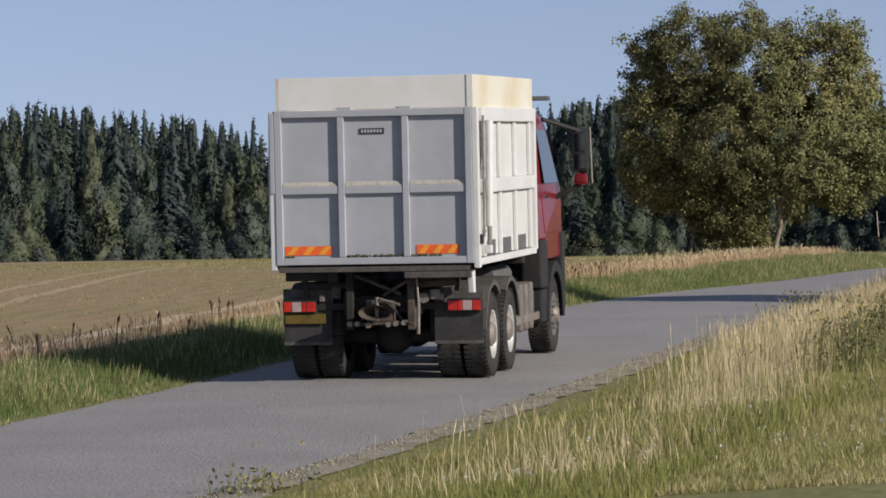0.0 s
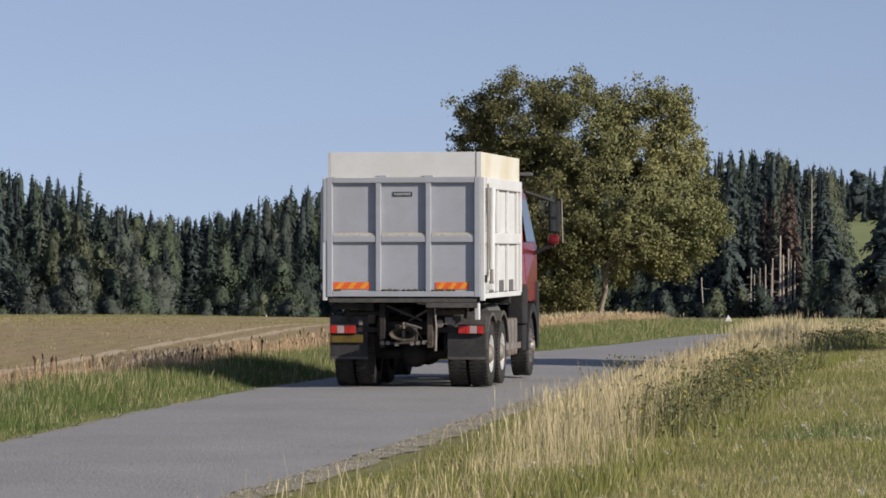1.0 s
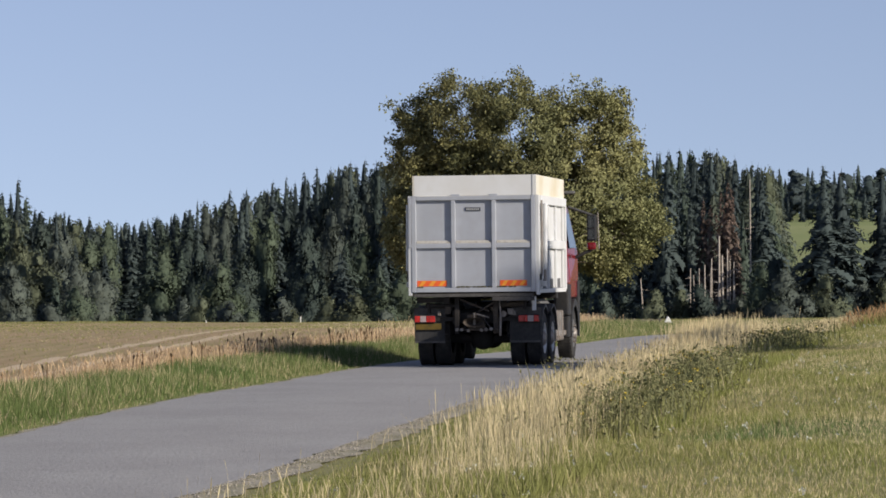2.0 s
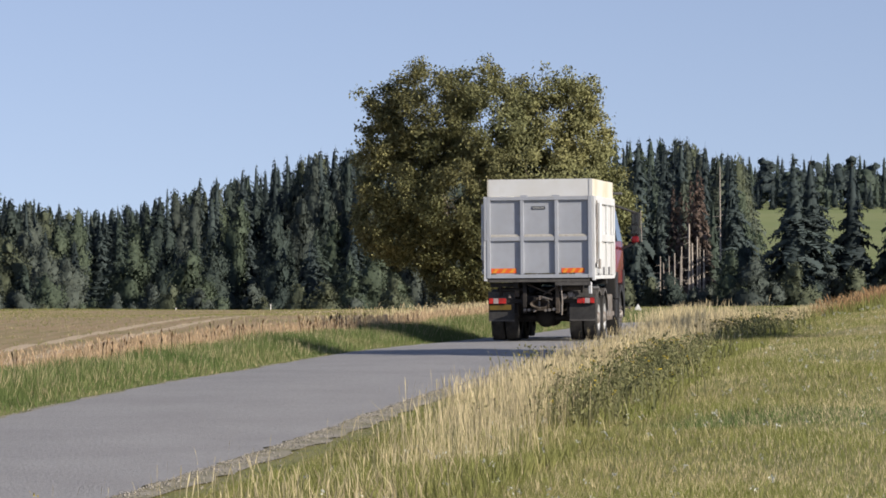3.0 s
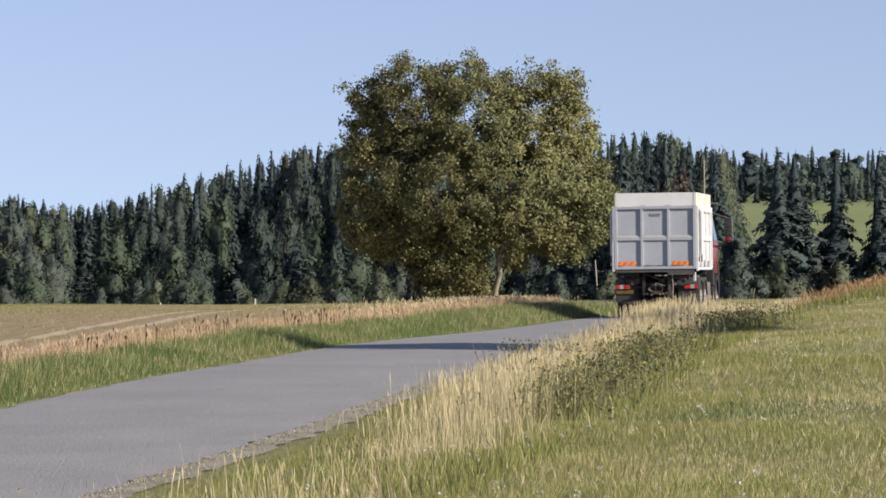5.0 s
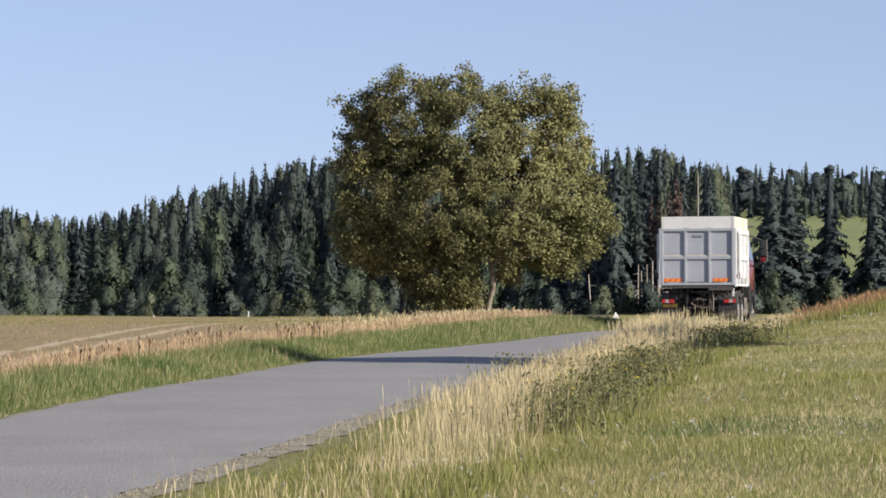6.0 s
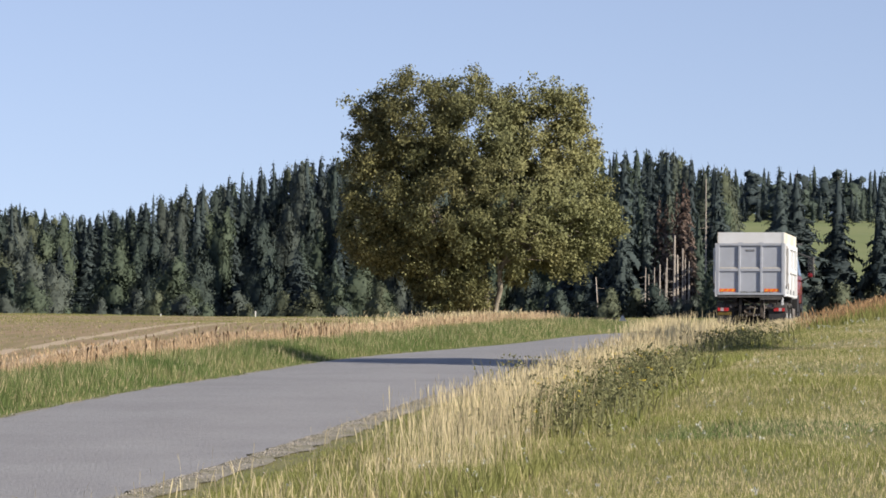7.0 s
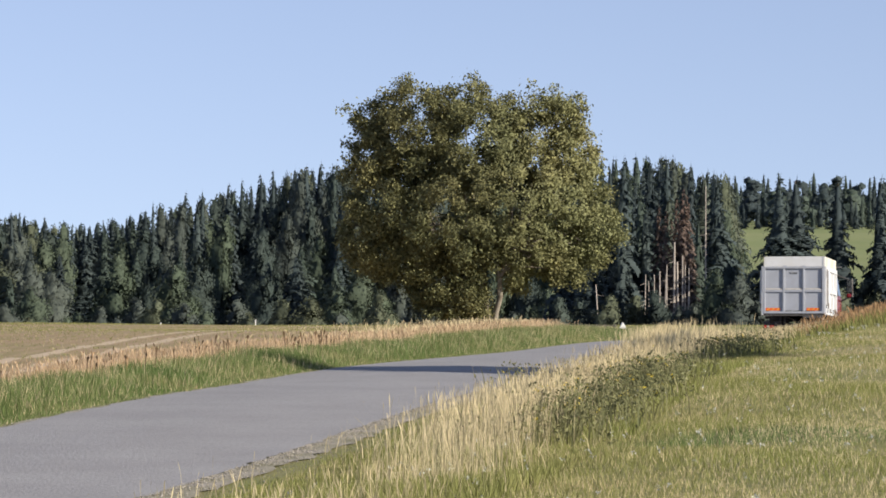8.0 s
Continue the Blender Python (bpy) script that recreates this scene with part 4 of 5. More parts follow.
def plant_wood(name, spots, tones, label, category="woods", seed=1):
    """One stretch of woods: spots of (shape, x, y, height, width factor, turn); each tree takes one of the tones."""
    rng = np.random.default_rng(seed)
    out, nrm, ids = [], [], []
    feet = land_z([q[1] for q in spots], [q[2] for q in spots]) - 0.3
    for (shp, x, y, h, w, turn), foot in zip(spots, feet):
        c, s = math.cos(turn), math.sin(turn)
        t = shp * (h * w, h * w, h)
        p = np.stack([t[..., 0] * c - t[..., 1] * s, t[..., 0] * s + t[..., 1] * c, t[..., 2]], -1).reshape(-1, 3)
        # the crown shades as one rounded body
        d = p * (1, 1, 0)
        d /= np.maximum(np.linalg.norm(d, axis=1, keepdims=True), 0.05 * h * w)
        nrm.append(d + (0, 0, 0.45) + np.repeat(rng.normal(0, 0.22, (len(p) // 3, 3)), 3, 0))
        out.append(p + (x, y, foot))
        ids.append(np.full(len(p) // 3, rng.choice(len(tones), p=[0.3, 0.3, 0.25, 0.15] if len(tones) == 4 else None)))
    v = np.concatenate(out)
    ob = mesh_obj(name, v, np.arange(len(v)).reshape(-1, 3), list(tones), mat_ids=np.concatenate(ids), normals=np.concatenate(nrm))
    return tagged(ob, label, category, kind="stuff")


# bearing (tangent of the angle from +y) and rise of the tree tops over the eye
skyline = spline((-0.21, -0.19, -0.165, -0.14, -0.128, -0.119, -0.106, -0.095, -0.088, -0.082, -0.074, -0.064, -0.053, -0.041, -0.028, 0.0, 0.04, 0.06, 0.069, 0.2),
                 (0.036, 0.040, 0.0375, 0.035, 0.0318, 0.0278, 0.0244, 0.0240, 0.0250, 0.0278, 0.0302, 0.0326, 0.0350, 0.0386, 0.0402, 0.042, 0.042, 0.043, 0.040, 0.037))


def build_woods():
    rng = np.random.default_rng(12)
    spr, brd = [], []
    # the long wood on the slope behind the field
    for depth, low, step in ((568, 0.44, 5.6), (590, 0.60, 5.2), (615, 0.73, 5.0), (645, 0.84, 4.4), (680, 0.95, 3.8), (710, 0.99, 3.2), (735, 1.02, 2.9), (760, 1.04, 2.9)):
        b = -0.215
        while b < 0.075:
            b += rng.uniform(0.7, 1.3) * step / depth
            y = depth + rng.uniform(-11, 11)
            x = b * y
            # shady hollows open in the front rows
            if depth < 640 and -0.0665 < b < -0.0535 or depth < 600 and abs(b + 0.088) < 0.006 or depth < 660 and abs(b + 0.0985) < 0.004 or depth < 620 and abs(b + 0.145) < 0.006:
                continue
            mass = 1 + 0.13 * math.sin(b * 190 + depth * 0.05) + 0.09 * math.sin(b * 410 + depth * 0.11)
            rise = float(skyline(b)) * (low * mass * rng.uniform(0.84, 1.08) if depth < 700 else low * rng.uniform(0.93, 1.06))
            h = 1.7 + min(rise, float(skyline(b)) * (1.08 if b < -0.08 else 1.02)) * y - float(land_z(x, y))
            if h < 4:
                continue
            if rng.random() < (0.85 if depth < 630 else 0.6 if depth < 700 else 0.22):
                brd.append((BROADS[rng.integers(6)], x, y, h * 1.02, rng.uniform(0.6, 0.95) * min(1, 14 / h), rng.uniform(0, 6.28)))
            else:
                spr.append((SPRUCES[rng.integers(7)], x, y, h, rng.uniform(0.95, 1.35) * min(1.3, 22 / h), rng.uniform(0, 6.28)))
    plant_wood("spruce_woods", spr, HAZED_SPRUCE_TONES, "dark dense spruce woods behind the field")
    plant_wood("mixed_woods", brd, HAZED_BROAD_TONES, "grey-green broadleaf trees among the spruces")
    # scrub along the foot of the woods
    scrub = []
    for depth, hh in ((545, 1.0), (560, 1.4)):
        b = -0.21
        while b < 0.125:
            b += rng.uniform(3.5, 7.5) / depth
            y = depth + rng.uniform(-4, 4)
            x = b * y
            tall = 1.7 + rng.uniform(0.0, 0.0062) * hh * y - float(land_z(x, y))
            scrub.append((BROADS[rng.integers(6)], x, y, max(tall, 3), rng.uniform(0.7, 1.1), rng.uniform(0, 6.28)))
    plant_wood("scrub", scrub, HAZED_BROAD_TONES[1:], "low green bushes along the foot of the woods", "bushes")
    # the nearer spruce stand to the right, with bare dying stems
    near, dead = [], []
    for depth, low in ((450, 0.80), (462, 0.9), (475, 0.96), (490, 1.0)):
        b = 0.030
        while b < 0.069:
            b += rng.uniform(2.8, 4.4) / depth
            y = depth + rng.uniform(-5, 5)
            x = b * y
            rise = 0.0415 * low * rng.uniform(0.88, 1.04) * (1 - 0.25 * math.exp(-((b - 0.0665) / 0.003) ** 2))
            h = 1.7 + rise * y - float(land_z(x, y))
            near.append((SPRUCES[rng.integers(7)], x, y, h, rng.uniform(0.7, 1.15), rng.uniform(0, 6.28)))
    for b, rise in ((0.0636, 0.033), (0.0652, 0.036), (0.0668, 0.034), (0.0585, 0.031), (0.0607, 0.030), (0.0618, 0.027), (0.0645, 0.029), (0.0672, 0.026)):
        x, y = b * 438, 438 + rng.uniform(-3, 2)
        dead.append((BARE_SPRUCE, x, y, 1.7 + rise * y - float(land_z(x, y)), rng.uniform(0.6, 0.8), rng.uniform(0, 6.28)))
    plant_wood("spruce_stand", near, HAZED_SPRUCE_TONES, "tall dark spruce stand with thinning crowns")
    plant_wood("dying_spruces", dead, [M_DEAD], "reddish-brown dying spruce crowns")
    # bushes at the foot of the stand and to its right
    brush = []
    for b0, b1, y0, lo, hi, step in ((0.025, 0.075, 420, 0.003, 0.0085, 2.6), (0.068, 0.090, 415, 0.004, 0.017, 2.4), (0.070, 0.089, 432, 0.010, 0.0222, 2.6), (0.086, 0.17, 425, 0.004, 0.012, 2.4), (0.088, 0.17, 440, 0.009, 0.0165, 3.0)):
        b = b0
        while b < b1:
            b += rng.uniform(0.7, 1.3) * step / y0
            y = y0 + rng.uniform(-5, 5)
            x = b * y
            h = 1.7 + rng.uniform(lo, hi) * y - float(land_z(x, y))
            brush.append((BROADS[rng.integers(6)], x, y, max(h, 3), rng.uniform(0.65, 0.9), rng.uniform(0, 6.28)))
    plant_wood("brushwood", brush, HAZED_BROAD_TONES, "grey-green brushwood below the spruces", "bushes")
    # far woods over the meadow
    far = []
    for y0, low in ((1290, 0.80), (1330, 0.87), (1380, 0.93), (1440, 0.97), (1500, 1.0)):
        b = 0.058
        while b < 0.2:
            b += rng.uniform(3.8, 6.2) / y0
            y = y0 + rng.uniform(-8, 8)
            x = b * y
            h = 1.7 + 0.0385 * low * rng.uniform(0.94, 1.02) * y - float(land_z(x, y))
            far.append((FAR_SHAPES[rng.integers(8)], x, y, max(h, 8), 1.2, rng.uniform(0, 6.28)))
    plant_wood("far_woods", far, HAZED_SPRUCE_TONES[:3], "dark woods on the far hill above a meadow")


def single_spruce(b, y, rise, width, seed, bare, label):
    x = b * y
    z = float(land_z(x, y)) - 0.2
    h = 1.7 + rise * y - z
    t = tagged(new("spruce"), label, "tree", "spruces on the skyline")
    t.location = (x, y, z)
    bm = rod((0, 0, 0), (0, 0, h * 0.97), 0.012 * h, 7, None, 0.02)
    part("trunk", bm, M_BARK, t)
    v = spruce_shape(seed, 26, 13, bare, 1.25) * (h * width * 0.9, h * width * 0.9, h)
    p = v.reshape(-1, 3)
    d = p * (1, 1, 0)
    d /= np.maximum(np.linalg.norm(d, axis=1, keepdims=True), 0.3)
    mesh_obj("crown", p, np.arange(len(p)).reshape(-1, 3), HAZED_SPRUCE_TONES[seed % 2], t, normals=d + (0, 0, 0.4) + np.random.default_rng(seed).normal(0, 0.2, p.shape))


build_woods()
for b, y, rise, width, seed, bare in ((0.061, 455, 0.0438, 0.95, 71, 0.3), (0.0672, 458, 0.0418, 0.62, 72, 0.35), (0.0492, 452, 0.0432, 0.9, 73, 0.2), (0.0735, 560, 0.0395, 0.7, 74, 0.3), (0.0722, 565, 0.0400, 0.5, 75, 0.3),
                                 (0.096, 430, 0.038, 1.4, 76, 0.30), (0.0915, 428, 0.0385, 1.4, 77, 0.30), (0.1075, 432, 0.0372, 1.3, 78, 0.25), (0.119, 430, 0.0385, 1.1, 79, 0.1), (0.123, 436, 0.0378, 1.1, 80, 0.1), (0.130, 430, 0.037, 1.2, 81, 0.1),
                                 (-0.188, 640, 0.0432, 1.2, 82, 0.2), (-0.166, 640, 0.040, 1.0, 83, 0.2), (-0.128, 650, 0.0375, 0.9, 84, 0.2), (-0.150, 645, 0.0385, 0.9, 85, 0.2)):
    single_spruce(b, y, rise, width, seed, bare, "tall ragged spruce standing out of the dark woods")


rng = random.Random(90)
for k, b in enumerate((-0.1175, -0.1152, -0.1085, -0.1010, -0.0975, -0.0925, -0.0862, -0.0790, -0.0702, -0.0655, -0.0585, -0.0548, -0.0495, -0.0462, -0.0405, -0.0372, -0.0335, -0.0290, -0.137, -0.158, -0.175)):
    single_spruce(b, 690 + rng.uniform(-12, 12), float(skyline(b)) * rng.uniform(1.03, 1.09), rng.uniform(0.6, 0.95), 90 + k, 0.25, "tall ragged spruce standing out of the dark woods")


def snag(b, y, r0, r1, rad, lean):
    x = b * y
    z = float(land_z(x, y)) - 0.2
    h0 = 1.7 + r1 * y - z
    t = tagged(new("bare_stem"), "pale bare stem of a dead spruce", "dead tree", "bare stems of the spruce stand")
    t.location = (x * (y - 15) / y, y - 15, z)
    bm = rod((0, 0, 0), (lean, 0, h0), rad, 7, None, rad * 0.45)
    part("trunk", bm, M_SNAG, t)
    br = bmesh.new()
    rg = random.Random(int(b * 1e5))
    for k in range(10):
        s = rg.uniform(0.35, 0.95)
        a = rg.uniform(0, 6.28)
        rod((lean * s, 0, h0 * s), (lean * s + 0.9 * math.cos(a), 0.9 * math.sin(a), h0 * s - rg.uniform(0, 0.3)), 0.03, 4, br, 0.01)
    part("twigs", br, M_SNAG, t)["kind"] = "stuff"


for b, r1, rad, lean in ((0.0600, 0.012, 0.11, 0.3), (0.0635, 0.019, 0.12, -0.3), (0.0657, 0.015, 0.10, 0.1), (0.0674, 0.012, 0.12, -0.2), (0.0547, 0.012, 0.11, 0.2), (0.0628, 0.022, 0.20, 0.1), (0.0640, 0.016, 0.20, -0.1), (0.0652, 0.018, 0.15, 0), (0.0607, 0.015, 0.14, 0.1), (0.0590, 0.013, 0.15, 0), (0.0575, 0.012, 0.10, 0), (0.0665, 0.014, 0.12, 0.2), (0.0715, 0.0335, 0.12, 0), (0.0562, 0.010, 0.10, -0.1), (0.0432, 0.009, 0.13, -0.7)):
    snag(b, 447, 0, r1 if r1 > 0.03 else r1 * 0.85, rad * 1.05, lean)
# ======== grass and herbs ========
def blades(name, pts, heights, width, material, label, seed, lean=0.25, bend=0.25, head=0.0, category="grass", short=False):
    """One blade or stalk a point: a tapered strip of two pieces, with a thicker seed head where head > 0."""
    rng = np.random.default_rng(seed)
    n = len(pts)
    a = rng.uniform(0, 2 * np.pi, n)
    d = np.stack([np.cos(a), np.sin(a), np.zeros(n)], -1)
    side = np.stack([-np.sin(a), np.cos(a), np.zeros(n)], -1)
    turn = rng.uniform(0, 2 * np.pi, n)
    side = np.stack([np.cos(turn), np.sin(turn) * 0.5, np.zeros(n)], -1)
    h = heights[:, None]
    w = width * rng.uniform(0.6, 1.4, (n, 1))
    up = np.array([0, 0, 1.0])
    l1 = d * h * lean * rng.uniform(0.1, 1, (n, 1))
    l2 = l1 * 2 + d * h * bend * rng.uniform(0, 1, (n, 1))
    p0 = pts - up * 0.03
    p1 = pts + up * h * 0.55 + l1
    p2 = pts + up * h + l2
    wm = w * (0.75 if not head else 0.45)
    wt = w * 0.12 if not head else w * head
    if head:
        p15 = p1 + (p2 - p1) * 0.45
        v = np.stack([p0 - side * w * 0.4, p0 + side * w * 0.4, p15 - side * wm, p15 + side * wm, p1 + (p2 - p1) * 0.75 - side * wt, p1 + (p2 - p1) * 0.75 + side * wt, p2], 1)
        k = 7
        quads = ((0, 1, 3, 2), (2, 3, 5, 4))
        tri = (4, 5, 6)
    elif short:
        v = np.stack([p0 - side * w * 1.2, p0 + side * w * 1.2, p2], 1)
        k = 3
        quads = ()
        tri = (0, 1, 2)
    else:
        v = np.stack([p0 - side * w, p0 + side * w, p1 - side * wm, p1 + side * wm, p2], 1)
        k = 5
        quads = ((0, 1, 3, 2),)
        tri = (2, 3, 4)
    base = (np.arange(n) * k)[:, None]
    tris = [base + np.array(t) for q in quads for t in ((q[0], q[1], q[2]), (q[0], q[2], q[3]))] + [base + np.array(tri)]
    f = np.stack(tris, 1).reshape(-1, 3)
    ob = mesh_obj(name, v.reshape(-1, 3), f, material)
    return tagged(ob, label, category, kind="stuff")


def patchy(x, y, s, seed):
    """A slow random field between 0 and 1 over the plan."""
    r = np.random.default_rng(seed)
    t = np.zeros(len(x))
    for k in range(6):
        a, f, p = r.uniform(0, 6.28), r.uniform(0.6, 2.2) / s, r.uniform(0, 6.28)
        t += np.sin((x * np.cos(a) + y * np.sin(a)) * f + p)
    return np.clip(0.5 + t / 5, 0, 1)


def strew(n, y0, y1, u0, u1, seed, power=1.0):
    """Points over a stretch of the plan given by the way along and the offset from the road's middle; denser near its start."""
    rng = np.random.default_rng(seed)
    y = y0 + (y1 - y0) * rng.random(n) ** power
    u = rng.uniform(u0, u1, n)
    x = road_x(y) + u
    return x, y, u, rng


def on_land(x, y):
    return np.stack([x, y, land_z(x, y)], -1)


def build_grass():
    # mown meadow to the right
    x, y, u, rng = strew(780000, 27, 105, 3.2, 17, 1, 1.35)
    keep = x < 0.135 * y + 0.3
    x, y, u = x[keep], y[keep], u[keep]
    pn = patchy(x, y, 1.1, 3)
    h = 0.022 + 0.05 * pn + 0.04 * rng.random(len(x)) ** 2
    dry = rng.random(len(x)) < 0.10 + 0.34 * patchy(x, y, 2.5, 8) * (1 - pn)
    streak = smooth(1.6, 0.5, np.abs(y - 41.2 - 0.35 * np.sin(x * 2.1))) * smooth(1.8, 3.0, x)
    lush = ~dry & (rng.random(len(x)) < streak)
    P = on_land(x, y)
    blades("lush_patches", P[lush], h[lush] * 1.2, 0.006, M_LUSH, "greener patches of meadow grass", 42, 0.3, 0.3, short=True)
    dry2 = dry | lush
    blades("meadow_grass", P[~dry2], h[~dry2], 0.0044, M_GREEN, "short yellow-green mown meadow grass", 2, 0.3, 0.3, short=True)
    blades("meadow_straw", P[dry], h[dry] * 1.25, 0.004, M_STRAW, "pale dry blades in the meadow", 3, 0.4, 0.4, short=True)
    # green underlay of the right verge
    x, y, u, rng = strew(130000, 26, 125, 2.62, 6.5, 4, 1.3)
    h = (0.08 + 0.17 * rng.random(len(x)) * patchy(x, y, 1.3, 5)) * np.clip((u - 2.6) / 1.6, 0.08, 1)
    blades("verge_grass", on_land(x, y), h, 0.008, M_GREEN, "green grass along the road verge", 5, 0.25, 0.3, short=True)
    # tall straw on the right verge
    x, y, u, rng = strew(150000, 27, 118, 2.8, 6.4, 6, 1.15)
    d = patchy(x, y, 1.8, 7)
    band = np.exp(-((u - np.interp(y, (30, 45, 60, 80, 110), (5.3, 4.9, 4.4, 3.9, 3.7)) - 0.25 * np.sin(y * 0.23)) / 0.62) ** 2)
    keep = rng.random(len(x)) < band * (0.12 + 0.88 * smooth(0.32, 0.75, d)) * (0.15 + 0.72 * smooth(36, 62, y))
    x, y = x[keep], y[keep]
    h = (0.38 + 0.44 * rng.random(len(x)) * (0.4 + 0.6 * d[keep])) * np.interp(y, (42, 50, 64, 74, 95), (1, 0.68, 0.72, 1.1, 0.75))
    blades("straw_grass", on_land(x, y), h, 0.0040, M_STRAW, "tall bleached straw grass beside the road", 7, 0.07, 0.12, head=1.1)
    x, y, u, rng = strew(26000, 27, 110, 2.7, 6.5, 8, 1.2)
    keep = rng.random(len(x)) < (0.1 + 0.6 * patchy(x, y, 1.2, 9)) * np.exp(-((u - np.interp(y, (30, 60, 110), (5.2, 4.4, 3.8))) / 0.9) ** 2)
    x, y = x[keep], y[keep]
    blades("straw_leaves", on_land(x, y), 0.15 + 0.2 * rng.random(len(x)), 0.005, M_STRAW, "dry straw leaves at the foot of the tall grass", 9, 0.25, 0.3)
    # sparse near seed stalks at the road edge
    x, y, u, rng = strew(80, 27, 60, 2.7, 4.4, 10, 1.0)
    blades("seed_stalks", on_land(x, y), 0.3 + 0.25 * rng.random(len(x)), 0.0022, M_STRAW, "thin pale seed stalks at the asphalt edge", 11, 0.08, 0.1, head=0.9)
    # weeds with small yellow blossoms
    c = [(53, 5.5), (51, 5.3), (55.5, 5.5), (58, 5.3), (46, 5.8), (44, 5.6), (73, 5.8), (71, 5.7), (61, 3.3), (67, 3.8), (48.5, 5.5), (30, 2.7)]
    rng = np.random.default_rng(31)
    pts = []
    for cy, cu in c:
        k = (160 if cu > 4 else 80) if cy > 32 else 26
        yy = cy + rng.normal(0, 1.7 if cy > 32 else 0.25, k)
        pts.append(np.stack([road_x(yy) + cu + rng.normal(0, 0.42 if cy > 32 else 0.12, k), yy], -1))
    pts = np.concatenate(pts)
    P = on_land(pts[:, 0], pts[:, 1])
    blades("weed_stems", P, (0.2 + 0.34 * rng.random(len(P))) * np.where(P[:, 1] < 32, 0.45, 1), 0.010, M_WEED, "dark green weeds in the straw", 32, 0.2, 0.3, category="weeds")
    Q = P + np.stack([rng.normal(0, 0.05, len(P)), rng.normal(0, 0.05, len(P)), (0.12 + 0.32 * rng.random(len(P))) * np.where(P[:, 1] < 32, 0.45, 1)], -1)
    v, f = leaf_cloud(Q, 5, 0.05, 0.055, rng)
    tagged(mesh_obj("weed_leaves", v, f, M_WEED), "leaves of the dark green weeds", "weeds", kind="stuff")
    Q = P[rng.choice(len(P), 130)] + (0, 0, 0.40)
    v, f = leaf_cloud(Q, 4, 0.02, 0.03, rng)
    tagged(mesh_obj("yellow_blossoms", v, f, M_FLOWER), "tiny yellow blossoms on the weeds", "flowers", kind="stuff")
    # pale blossoms dotted over meadow and verge
    x, y, u, rng = strew(420, 28, 95, 4.5, 14, 33, 1.2)
    v, f = leaf_cloud(on_land(x, y) + (0, 0, 0.16), 7, 0.016, 0.028, rng)
    tagged(mesh_obj("pale_blossoms", v, f, M_PALE), "small whitish blossoms dotted over the meadow", "flowers", kind="stuff")
    # rough bank crest to the right, rusty seed heads above green herbs
    x, y, u, rng = strew(30000, 84, 135, 4.2, 13, 12)
    keep = rng.random(len(x)) < smooth(92, 101, y + 1.2 * (u - 6)) * smooth(4.2, 5.6, u)
    x, y = x[keep], y[keep]
    blades("bank_herbs", on_land(x, y), 0.2 + 0.3 * rng.random(len(x)), 0.014, M_GREEN, "rank green herbs on the bank", 13, 0.3, 0.3)
    keep = (rng.random(len(x)) < 0.45) & (y > 97)
    x, y = x[keep], y[keep]
    blades("rusty_grass", on_land(x, y), 0.34 + 0.36 * rng.random(len(x)), 0.009, M_RUST, "rust-brown seeding grass on the bank crest", 14, 0.15, 0.25, head=1.5)
    # left verge: lush slope, straw crest
    x, y, u, rng = strew(190000, 32, 150, -4.9, -2.42, 15, 1.25)
    h = (0.06 + 0.19 * rng.random(len(x))) * np.clip((-u - 2.3) / 1.1, 0.15, 1)
    P = on_land(x, y)
    dry = rng.random(len(x)) < 0.04 + 0.12 * patchy(x, y, 1.5, 51)
    blades("bank_grass", P[~dry], h[~dry], 0.0065, M_LUSH, "lush green grass on the roadside bank", 16, 0.25, 0.3, short=True)
    blades("bank_straw", P[dry], h[dry] * 1.2, 0.006, M_STRAW, "dry blades among the green bank grass", 52, 0.25, 0.3, short=True)
    x, y, u, rng = strew(52000, 34, 120, -6.4, -4.2, 17, 1.0)
    keep = rng.random(len(x)) < (0.30 + 0.7 * patchy(x, y, 2.4, 18)) * np.exp(-((u + 5.3) / 0.7) ** 2) * (0.25 + 0.55 * smooth(40, 85, y))
    x, y = x[keep], y[keep]
    blades("crest_straw", on_land(x, y), 0.14 + 0.30 * rng.random(len(x)) ** 1.6, 0.006, M_CREST, "reddish straw grass along the field's edge", 19, 0.15, 0.25, head=1.2)
    x, y, u, rng = strew(1700, 34, 118, -6.2, -4.2, 20)
    blades("crest_rust", on_land(x, y), 0.14 + 0.28 * rng.random(len(x)), 0.005, M_RUST, "brown seed heads along the field's edge", 21, 0.15, 0.25, head=1.3)
    # dark dock stalks
    x, y, u, rng = strew(480, 40, 95, -5.5, -4.1, 22)
    keep = rng.random(len(x)) < smooth(0.55, 0.8, patchy(x, y, 2.2, 23)) + 0.12
    x, y = x[keep], y[keep]
    blades("dock_stalks", on_land(x, y), 0.3 + 0.25 * rng.random(len(x)), 0.017, M_DOCK, "dark brown dock stalks on the bank", 24, 0.1, 0.12, head=1.3)
    # grass round the tree and along the far verge
    x, y, u, rng = strew(15000, 105, 160, -18, -5.5, 25)
    keep = (np.abs(x + 0.5) < 8) & (x < 4.8 - 0.02 * (y - 110))
    keep &= rng.random(len(x)) < np.exp(-((u + 7.5 + (y - 115) * 0.12) / 3.0) ** 2)
    x, y = x[keep], y[keep]
    blades("tree_foot_straw", on_land(x, y), 0.2 + 0.38 * rng.random(len(x)), 0.014, M_STRAW, "tall straw grass at the foot of the tree", 26, 0.15, 0.25, head=1.1)
    # sparse young growth and stubble on the field
    x, y, u, rng = strew(20000, 40, 270, -60, -5.6, 27, 0.8)
